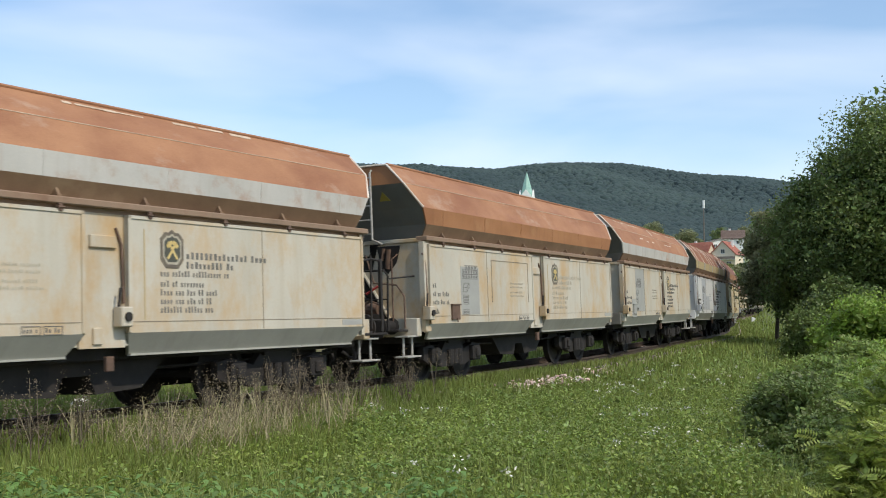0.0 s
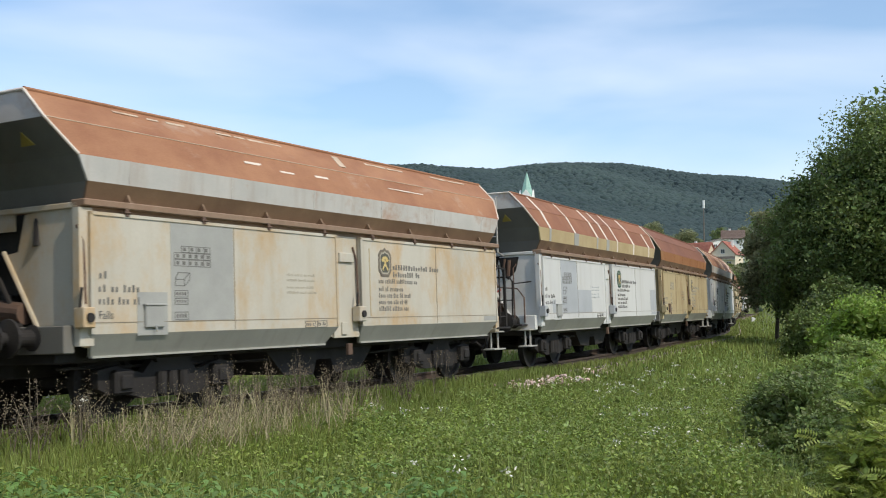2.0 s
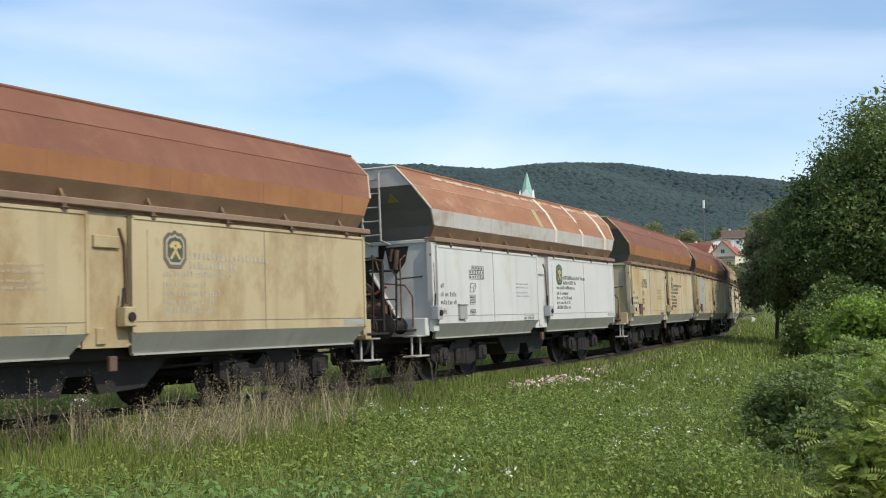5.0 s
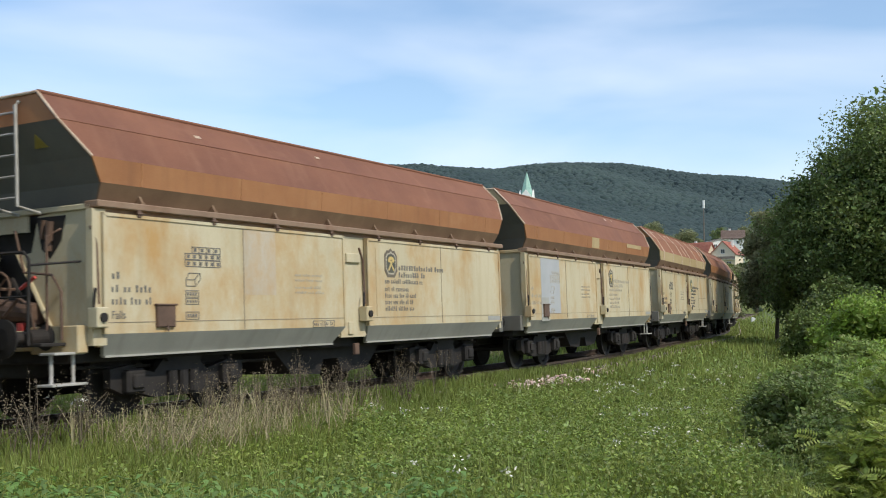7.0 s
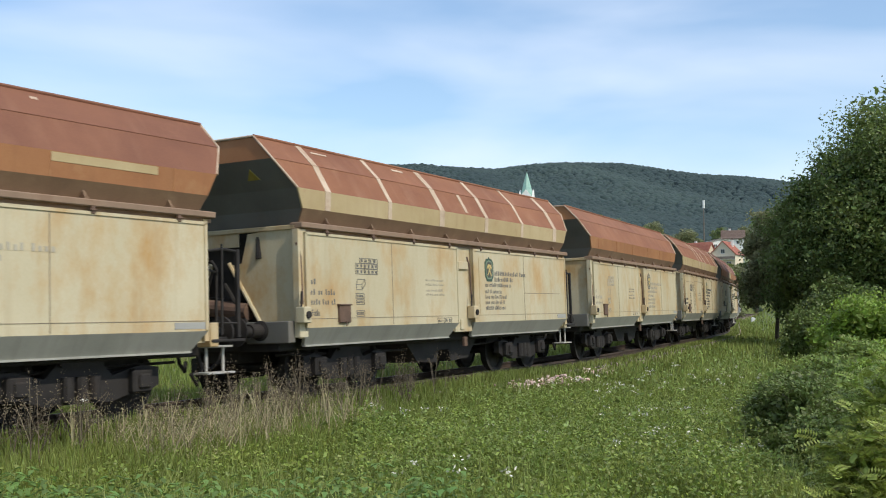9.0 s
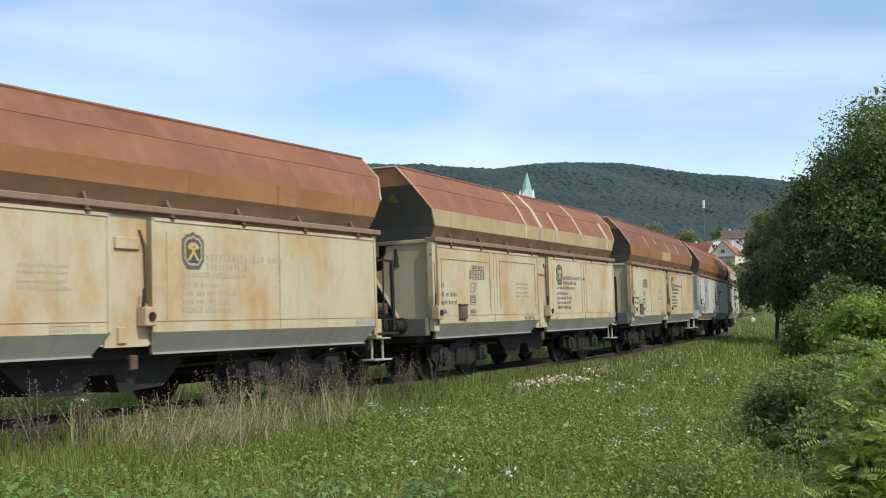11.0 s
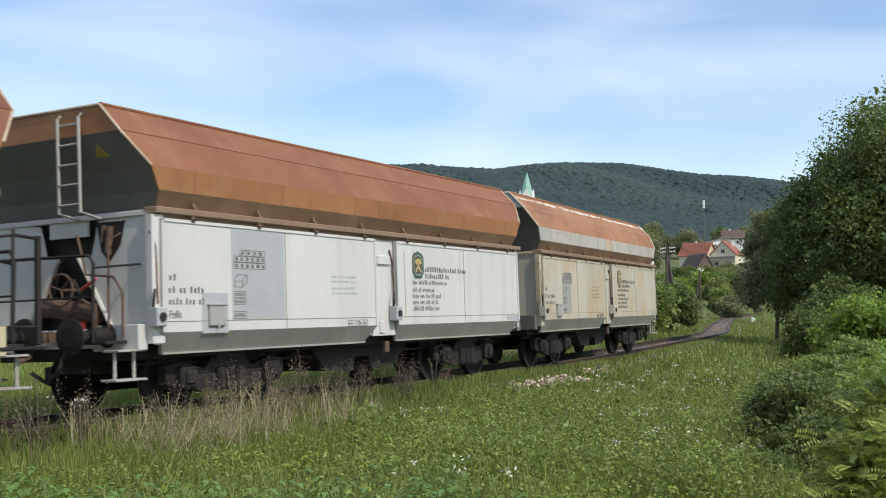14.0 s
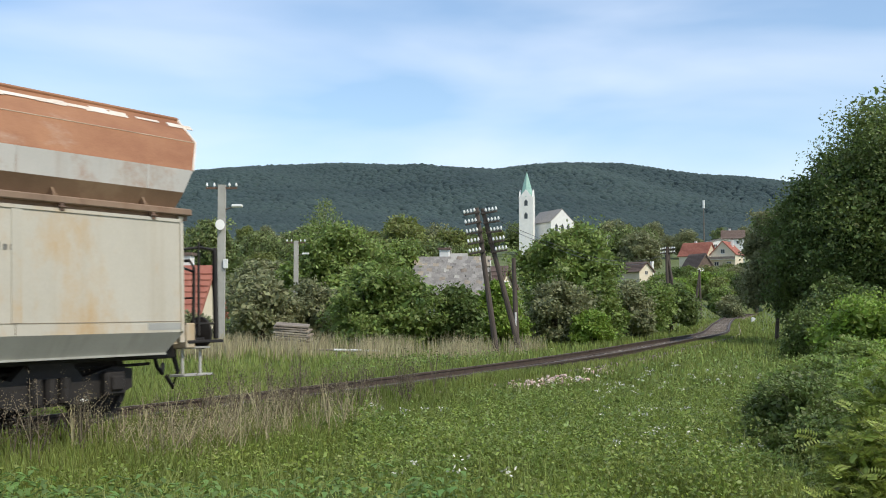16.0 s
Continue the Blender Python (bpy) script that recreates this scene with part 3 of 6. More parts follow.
def build_wheelset():
    sh = Shape()
    turn = Matrix.Rotation(math.pi / 2, 4, "X")
    for s in (-1, 1):
        prof = [(0.10, -0.09), (0.10, -0.06), (0.38, -0.045), (0.40, -0.065), (0.455, -0.065), (0.46, 0.045), (0.49, 0.055), (0.49, 0.075), (0.41, 0.075), (0.38, 0.03), (0.12, 0.05), (0.12, 0.09)]
        m = Matrix.Translation((0, s * 0.755, 0)) @ (turn if s < 0 else turn.inverted()).to_4x4()
        m = Matrix.Translation((0, s * 0.755, 0)) @ Matrix.Rotation(math.pi / 2 * (1 if s < 0 else -1), 4, "X")
        sh.lathe([(r, z) for r, z in prof], 24, m)
    sh.tube([(0, -1.05, 0), (0, 1.05, 0)], 0.075, 10)
    return sh


def axle_box():
    return Shape().box(-0.16, 0.16, -0.09, 0.09, -0.15, 0.15, 0.03).box(-0.09, 0.09, -0.13, -0.08, -0.09, 0.09, 0.02)


def spring_set():
    sh = Shape()
    for dx in (-0.2, 0, 0.2):
        sh.tube([(dx, 0, 0.28), (dx, 0, 0.56)], 0.075, 10)
    return sh


def buffer_shape(side):
    turn = Matrix.Rotation(math.pi / 2, 4, "Y")
    m = Matrix.Translation((side * 5.62, 0, 1.03)) @ (turn if side > 0 else Matrix.Rotation(-math.pi / 2, 4, "Y"))
    return Shape().lathe([(0.15, 0), (0.15, 0.03), (0.10, 0.05), (0.10, 0.30), (0.075, 0.30), (0.075, 0.56), (0.22, 0.60), (0.225, 0.63), (0.12, 0.65)], 18, m)


def coal_shape(seed):
    rnd = np.random.RandomState(seed)
    sh = Shape()
    nx, ny = 44, 8
    vs, fs = [], []
    for i in range(nx):
        for j in range(ny):
            u, v = i / (nx - 1) * 2 - 1, j / (ny - 1) * 2 - 1
            h = 3.60 + 0.10 * math.sin(i * 0.7 + seed) * (1 - v * v) + rnd.uniform(-0.03, 0.04) + 0.08 * (1 - v * v)
            if seed % 5 == 0:
                h += (1 - v * v) * (0.32 * math.exp(-((u + 0.15) / 0.05) ** 2) + 0.36 * math.exp(-((u - 0.8) / 0.08) ** 2))
            vs.append((u * (HL + 0.1), v * 0.98, h))
    for i in range(nx - 1):
        for j in range(ny - 1):
            a = i * ny + j
            fs.append([a, a + 1, a + ny + 1, a + ny])
    return sh.raw(vs, fs)


# each wagon: sides, band, roof, emblem, repair strips along x, buckling of the roof, words
SIX = (-4.7, -2.8, -0.88, 1.05, 2.86, 4.75)
LOOKS = {
    -6: ("offwhite", "band_grey", "rust_pale", "brown_emblem", (), 0.012, "off-white sides and a rusty orange roof"),
    -5: ("offwhite", "band_orange", "rust_pale", "brown_emblem", (), 0.045, "dirty white sides and an orange-rusted roof"),
    -4: ("offwhite", "band_grey", "rust_pale", "brown_emblem", (), 0.018, "off-white sides, a pale band and scratched rusty roof"),
    -3: ("white", "band_yellow", "rust", "green", (-4.7, -2.8, -0.88, 0.02, 1.08, 2.86, 4.7), 0.006, "white sides and pale strips on a rusty roof"),
    -2: ("tan", "band_orange", "rust_dark", "brown_emblem", (), 0.008, "grimy tan sides and a dark rusty roof"),
    -1: ("white", "band_grey", "rust_pale", "green", (0.99, 2.9, 4.73), 0.012, "white sides, a pale band and a rusty roof"),
    0: ("cream", "band_orange", "rust_dark", "brown_emblem", (), 0.008, "yellowed cream sides and a brown rusty roof"),
    1: ("cream", "band_orange", "rust_dark", "brown_emblem", (), 0.008, "cream sides with a grey repainted patch"),
    2: ("cream", "band_yellow", "rust", "green", SIX, 0.008, "yellowed sides and pale strips across a rusty roof"),
    3: ("cream", "band_orange", "rust", "brown_emblem", (), 0.008, "cream sides and an evenly rusty roof"),
    4: ("cream", "band_yellow", "rust", "green", (-0.92, 0.0, 1.02, 2.78, 4.89), 0.008, "cream sides, yellowed band and strips on the roof"),
    5: ("cream", "band_orange", "rust_dark", "green", (), 0.008, "cream sides, orange band and a dark rusty roof"),
    6: ("white", "band_orange", "rust", "green", (), 0.006, "clean white sides with an orange-brown band"),
    7: ("offwhite", "band_grey", "rust_pale", "brown_emblem", (), 0.02, "off-white sides, grey band and pale rusty roof"),
}
DOORS = ((-5.36, -0.32), (0.34, 5.31))
WHEELS = []


def build_bogie(wagon, x):
    b = part("bogie", cached("bolster", "iron", lambda: Shape().box(-0.22, 0.22, -1.0, 1.0, 0.45, 0.70, 0.03)), wagon, "sooty two-axle bogie", at=pose(x, 0, 0))
    for s in (-1, 1):
        part("side_frame", cached("side_frame", "iron", bogie_side), b, at=pose(0, s * 1.02, 0))
        part("spring", cached("spring", "iron", spring_set), b, at=pose(0, s * 1.10, 0))
        for dx in (-0.9, 0.9):
            part("axle_box", cached("axle_box", "iron", axle_box), b, at=pose(dx, s * 1.1, 0.46, 0, 0, 0 if s < 0 else 180))
    for dx in (-0.9, 0.9):
        w = part("wheelset", cached("wheelset", "iron", build_wheelset), b, at=pose(dx, 0, 0.46))
        WHEELS.append((w, dx))


def build_wagon(n):
    paint, band, roof, emblem, strips, amp, words = LOOKS[n]
    w = thing("hopper_wagon", "hopper wagon with " + words, "hopper wagon", "wagons of the train")
    # hood
    for s in (1, -1):
        a = amp if s > 0 else 0.006
        k = n if s > 0 else 0
        part("upper_roof_plate", hood_plate("upper_roof_plate", roof, 3, s, a, k), w, "rusty upper plate that leans inwards")
        part("roof_plate", hood_plate("roof_plate", roof, 2, s, a, k), w, "rusty slanted plate")
        part("band", hood_plate("band", band, 1, s, a * 0.4, k), w, "upright band below the slanted plate")
        part("flare", hood_plate("flare", "flare", 0, s, 0.004), w, "brown flared plate over the eaves")
        part("eave_beam", cached("eave%d" % s, "eave", lambda: Shape().box(-HL + 0.1, HL - 0.08, min(-s * 1.30, -s * 1.525), max(-s * 1.30, -s * 1.525), 2.515, 2.60, 0.012).box(-HL + 0.1, HL - 0.08, min(-s * 1.34, -s * 1.43), max(-s * 1.34, -s * 1.43), 2.46, 2.52)), w, "brown eaves beam")
        part("rim", cached("rim%d" % s, roof, lambda: Shape().tube([(-5.8, -s * 0.95, 3.875), (5.8, -s * 0.95, 3.875)], 0.025, 8)), w)
    part("weld_seam", cached("weld", "strip_dull" if roof == "rust_pale" else roof, lambda: Shape().tube([(-5.79, -1.277, 3.522), (5.79, -1.277, 3.522)], 0.006, 6)), w, "welded joint of the roof plates")
    for k in range(8):
        part("bracket", cached("bracket", "flare", lambda: Shape().prism([(-1.505, 2.60), (-1.38, 2.60), (-1.455, 2.70)], "x", -0.02, 0.02).box(-0.035, 0.035, -1.51, -1.36, 2.60, 2.625)), w, at=pose(-4.7 + k * 1.343, 0, 0))
        part("hinge", cached("hinge", "brown_iron", lambda: Shape().box(-0.03, 0.03, -1.53, -1.49, 2.43, 2.52, 0.006).tube([(-0.05, -1.53, 2.475), (0.05, -1.53, 2.475)], 0.014, 6)), w, at=pose(-4.78 + k * 1.37, 0, 0))
    for x in SIX:
        part("rib", cached("rib", band, fold(1, 2, 0.022, 0.004)), w, "welded joint across the band", at=pose(x, 0, 0))
    hood_marks(w, n, paint, band, roof, strips)
    geared = -1 if n in (-5, -3, -1, 0, 6) else 1
    for s in (-1, 1):
        part("hood_end", cached("hood_end%d" % s, "end_grey", lambda: hood_end(s)), w, "dark grey hood end")
        part("end_stripe", cached("end_top%d" % s, "band_grey" if band == "band_grey" or n == -3 else "band_yellow" if n == 1 else "band_orange", lambda: hood_end_top(s)), w, "pale top of the hood end")
        part("hood_edge", cached("hood_edge%d" % s, "strip" if roof == "rust_pale" or n == -3 else "strip_dull", lambda: hood_edge(s)), w, "pale folded edge of the hood")
        part("end_wall", cached("end_wall%d" % s, paint, lambda: end_plates(s)), w, "painted lower end wall with a three-cornered opening")
        if s == geared:
            part("ladder", cached("ladder%d" % s, "step", lambda: ladder(s)), w, "steel end ladder")
        if s == geared:
            part("handrail", cached("handrail%d" % s, "iron", lambda: handrail(s)), w, "bent dark handrail")
        part("headstock", cached("headstock%d" % s, paint if s == geared else "end_grey", lambda: headstock(s)), w, "painted buffer beam")
        for y in (-0.875, 0.875):
            part("buffer", cached("buffer%d" % s, "iron", lambda: buffer_shape(s)), w, "greasy round buffer", at=pose(0, y, 0))
            if s == geared:
                part("footstep", cached("footstep%d" % s, "step", lambda: footstep(s)), w, "two-tread steel footstep", at=pose(0, 1.22 * (1 if y > 0 else -1), 0))
        part("coupling", cached("coupling%d" % s, "brown_iron", lambda: coupling(s)), w, "screw coupling with draw hook")
        part("brake_hose", cached("hose%d" % s, "iron", lambda: Shape().tube([(s * 5.6, -0.35, 0.98), (s * 5.85, -0.38, 0.85), (s * 5.95, -0.36, 0.6), (s * 6.1, -0.3, 0.5), (s * 6.22, -0.2, 0.62)], 0.028, 7)), w)
        part("end_gear", cached("gear%d" % s, "iron", lambda: end_gear(s)), w, "dark brake gear before a sheet for the opening's shade")
        part("air_tank", cached("tank%d" % s, "brown_iron", lambda: air_tank(s)), w, "rusty compressed-air tank")
        if s == geared:
            part("brake_wheel", cached("wheel%d" % s, "brown_iron", lambda: brake_wheel(s)), w, "rusty brake handwheel")
            part("pipe_run", cached("pipes%d" % s, "brown_iron", lambda: pipe_run(s)), w, "bent brake pipes")
        if s == geared:
            part("red_handle", cached("redh%d" % s, "red", lambda: Shape().tube([(s * 5.50, -0.55, 1.75), (s * 5.50, -0.30, 1.62)], 0.022, 6)), w, "red brake handle")
        if s == geared:
            part("red_knob", cached("redk%d" % s, "red", lambda: Shape().box(s * 5.5 - 0.03, s * 5.5 + 0.03, -0.36, -0.26, 1.1, 1.22, 0.01)), w, "red brake knob")
        part("end_stiffener", cached("stiff%d" % s, paint, lambda: Shape().box(min(s * 5.39, s * 5.45), max(s * 5.39, s * 5.45), -1.40, 1.40, 2.50, 2.57, 0.01).tube([(s * 5.43, -0.82, 1.0), (s * 5.43, -0.17, 2.06)], 0.03, 6).tube([(s * 5.43, 0.82, 1.0), (s * 5.43, 0.17, 2.06)], 0.03, 6)), w, "raised edge round the opening")
        # flat dark plate on the wall imitates the shade in an upper opening
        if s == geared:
            part("end_cabinet", cached("shade_plate%d" % s, "iron", lambda: Shape().prism([(-0.98, 2.46), (-0.50, 2.46), (-0.58, 2.08), (-0.72, 1.96), (-0.90, 2.16)], "x", s * 5.42, s * 5.43)), w, "dark plate for the shaded opening behind the valve gear")
        if s == geared:
            part("valve", cached("valve%d" % s, "brown_iron", lambda: Shape().tube([(s * 5.46, -0.76, 2.40), (s * 5.46, -0.72, 2.05)], 0.045, 8).tube([(s * 5.46, -0.66, 2.42), (s * 5.46, -0.62, 2.2)], 0.03, 8)), w, "rusty valve")
        for y in (-1.42, 1.42):
            part("corner_post", cached("post%d" % s, paint, lambda: Shape().prism([(s * 5.28, -0.05), (s * (5.49 if s < 0 else 5.36), -0.05), (s * (5.49 if s < 0 else 5.36), 0.05), (s * 5.30, 0.05)], "z", 0.92, 2.5)), w, "folded corner post", at=pose(0, y, 0))
    part("warning_sign", cached("warn", "yellow_sign", lambda: Shape().prism([(-0.11, -0.08), (0.11, -0.08), (0, 0.10)], "x", -0.012, 0.006)), w, "yellow triangular warning sign", at=pose(-5.65, -0.80, 3.32, 0, -34.6, 0))
    # body and frame
    part("hopper", cached("hopper", "iron", lambda: Shape().prism([(-5.0, 2.55), (-2.9, 0.95), (2.9, 0.95), (5.0, 2.55)], "y", -1.25, 1.25)), w, "dark inner hopper")
    part("inner_side", cached("inner", paint, lambda: Shape().box(-5.36, 5.36, -1.40, -1.36, 0.9, 2.5).box(-5.36, 5.36, 1.36, 1.40, 0.9, 2.5)), w)
    part("underframe", cached("underframe", "iron", lambda: Shape().box(-5.55, 5.55, -1.15, 1.15, 0.72, 0.98, 0.02).box(-5.4, 5.4, -0.3, 0.3, 0.55, 0.74, 0.02)), w, "sooty underframe")
    part("discharge_chute", cached("chute", "iron", lambda: Shape().prism([(-1.5, 0.75), (1.5, 0.75), (1.05, 0.36), (0.3, 0.32), (0.2, 0.55), (-0.2, 0.55), (-0.3, 0.32), (-1.05, 0.36)], "y", -0.98, 0.98)), w)
    part("brake_pipe", cached("pipe", "iron", lambda: Shape().tube([(-5.3, -0.9, 0.66), (-1.6, -0.9, 0.60), (1.6, -0.9, 0.60), (5.3, -0.9, 0.66)], 0.022, 6)), w)
    part("tag_holder", cached("tagh", "brown_iron", lambda: Shape().box(-0.06, 0.06, -1.40, -1.34, 0.60, 0.78, 0.01)), w, "rusty label holder", at=pose(0.15, 0, 0))
    part("coal_load", cached("coal%d" % (n % 3 if n != -5 else 5), "coal", lambda: coal_shape(n % 3 + 1 if n != -5 else 5)), w, "black coal heaped in the hopper")
    for s in (-1, 1):
        for k, (x0, x1) in enumerate(DOORS):
            d = part("side_flap", cached("flap%d%d" % (k, s), paint, lambda: door(x0, x1, s)), w, "painted discharge flap")
            part("skirt", cached("skirt%d%d" % (k, s), "grey_skirt", lambda: skirt(x0, x1, s)), d, "grey lower skirt")
            if s < 0:
                markings(d, k, n, emblem, paint)
        part("centre_panel", cached("centre%d" % s, paint, lambda: Shape().box(-0.35, 0.35, min(s * 1.40, s * 1.43), max(s * 1.40, s * 1.43), 0.88, 2.46).box(-0.2, 0.2, min(s * 1.42, s * 1.47), max(s * 1.42, s * 1.47), 2.05, 2.2, 0.01).box(-0.16, -0.02, min(s * 1.42, s * 1.46), max(s * 1.42, s * 1.46), 0.92, 1.12, 0.01)), w, "recessed panel between the flaps")
    for x in (-5.46, 0.24):
        part("latch", cached("latch", paint if paint != "white" else "patch_light", lambda: Shape().box(-0.09, 0.09, -1.60, -1.44, 1.12, 1.36, 0.015)), w, "flap latch housing", at=pose(x, 0, 0))
        part("latch_bolt", cached("bolt", "iron", lambda: Shape().tube([(0.0, -1.60, 1.24), (0.0, -1.625, 1.24)], 0.055, 10).tube([(-0.08, -1.53, 1.36), (-0.05, -1.53, 1.58)], 0.018, 6)), w, at=pose(x, 0, 0))
        part("lever_rod", cached("rod", "brown_iron", lambda: Shape().tube([(0.0, -1.47, 1.4), (-0.02, -1.46, 2.1), (-0.09, -1.44, 2.3)], 0.018, 6)), w, at=pose(x + 0.06, 0, 0))
    build_bogie(w, -3.6)
    build_bogie(w, 3.6)
    return w


def ladder(s):
    """An upright end ladder before the leaning hood; its upper ends bend to the end sheet."""
    sh = Shape()
    for y in (-0.64, -0.28):
        sh.tube([(s * 5.50, y, 2.50), (s * 5.83, y, 2.56), (s * 5.84, y, 3.2), (s * 5.85, y, 3.74), (s * 5.80, y, 3.79)], 0.022, 6)
    for k in range(5):
        z = 2.66 + k * 0.25
        sh.tube([(s * 5.84, -0.64, z), (s * 5.84, -0.28, z)], 0.014, 6)
    return sh


def handrail(s):
    x = s * 6.0
    sh = Shape()
    sh.tube([(x, -1.0, 0.95), (x, -1.0, 1.3), (x, -1.02, 1.9), (x, -0.94, 2.0), (x, 0.88, 2.02), (x, 1.0, 1.95), (x, 1.0, 0.95)], 0.022, 6)
    sh.tube([(x, -1.0, 1.85), (s * 5.45, -1.25, 1.9)], 0.016, 6)
    sh.tube([(x, -1.0, 1.5), (x, 1.0, 1.5)], 0.014, 6)
    sh.box(min(s * 5.5, x), max(s * 5.5, x), -1.2, -0.8, 0.93, 0.97, 0.008)
    if s > 0:
        sh.box(6.05, 6.11, -1.35, -1.29, 0.95, 2.15, 0.01)
        sh.tube([(6.08, -1.32, 2.12), (5.75, -1.36, 2.14), (5.45, -1.38, 2.1)], 0.02, 6)
        sh.tube([(6.08, -1.32, 1.15), (5.45, -1.36, 1.15)], 0.016, 6)
        sh.tube([(5.70, -1.38, 1.0), (5.72, -1.38, 2.2)], 0.018, 6)
        sh.box(5.5, 6.14, -1.40, -0.95, 0.90, 0.94, 0.008)
        sh.tube([(5.5, -1.1, 0.8), (5.6, -1.1, 0.55), (5.5, -1.1, 0.35), (5.4, -1.1, 0.5)], 0.03, 7)
    return sh


def headstock(s):
    x0, x1 = sorted((s * 5.48, s * 5.64))
    return Shape().box(x0, x1, -1.38, -0.62, 0.84, 1.16, 0.012).box(x0, x1, 0.62, 1.38, 0.84, 1.16, 0.012).box(x0, x1, -0.62, 0.62, 0.88, 1.12, 0.012)


def footstep(s):
    sh = Shape()
    for dx in (-0.16, 0.16):
        sh.tube([(s * 5.72 + dx, 0, 0.86), (s * 5.72 + dx, 0, 0.50)], 0.022, 6)
    sh.box(s * 5.72 - 0.26, s * 5.72 + 0.26, -0.13, 0.13, 0.48, 0.51, 0.006)
    sh.box(s * 5.72 - 0.22, s * 5.72 + 0.22, -0.13, 0.13, 0.83, 0.86, 0.006)
    return sh


def coupling(s):
    return Shape().prism([(s * 5.6, 0.97), (s * 5.6, 1.09), (s * 5.95, 1.10), (s * 6.05, 1.16), (s * 6.1, 1.06), (s * 5.95, 0.96)], "y", -0.05, 0.05).tube([(s * 5.95, 0, 1.02), (s * 6.05, 0.03, 0.80), (s * 6.25, 0, 0.74)], 0.035, 7)


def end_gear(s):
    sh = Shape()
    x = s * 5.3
    # dark backing sheet stands in for the shade inside the end opening
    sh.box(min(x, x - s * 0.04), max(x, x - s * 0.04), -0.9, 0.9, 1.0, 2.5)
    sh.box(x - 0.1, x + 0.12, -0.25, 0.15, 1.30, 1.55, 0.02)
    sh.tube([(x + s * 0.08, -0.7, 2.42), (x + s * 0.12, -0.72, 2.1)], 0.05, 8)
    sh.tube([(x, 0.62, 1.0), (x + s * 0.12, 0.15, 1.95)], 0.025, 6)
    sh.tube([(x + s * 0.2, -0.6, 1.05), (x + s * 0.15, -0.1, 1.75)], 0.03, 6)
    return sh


def air_tank(s):
    x = s * 5.42
    return Shape().tube([(x, -0.52, 1.32), (x, -0.50, 1.32), (x, 0.42, 1.42), (x, 0.45, 1.42)], 0.13, 14)


def brake_wheel(s):
    x = s * 5.72
    ring = [(x, -0.18 + 0.2 * math.cos(a), 1.62 + 0.2 * math.sin(a)) for a in [i * math.pi / 8 for i in range(17)]]
    sh = Shape().tube(ring, 0.016, 6)
    for a in (0.3, 2.4, 4.5):
        sh.tube([(x, -0.18, 1.62), (x, -0.18 + 0.2 * math.cos(a), 1.62 + 0.2 * math.sin(a))], 0.012, 6)
    return sh.tube([(x, -0.18, 1.62), (s * 5.4, -0.18, 1.62)], 0.02, 8)


def pipe_run(s):
    x = s * 5.66
    sh = Shape().tube([(x, -1.15, 1.0), (x, -1.15, 1.55), (x, -1.0, 1.75), (x, -0.55, 1.80), (x, -0.40, 2.30)], 0.018, 6)
    return sh.tube([(x, -0.75, 1.0), (x + s * 0.06, -0.72, 1.4), (x, -0.45, 1.5), (x, -0.2, 1.3)], 0.02, 6).tube([(x, -0.92, 1.0), (x, -0.92, 2.2), (s * 5.45, -0.92, 2.3)], 0.016, 6)


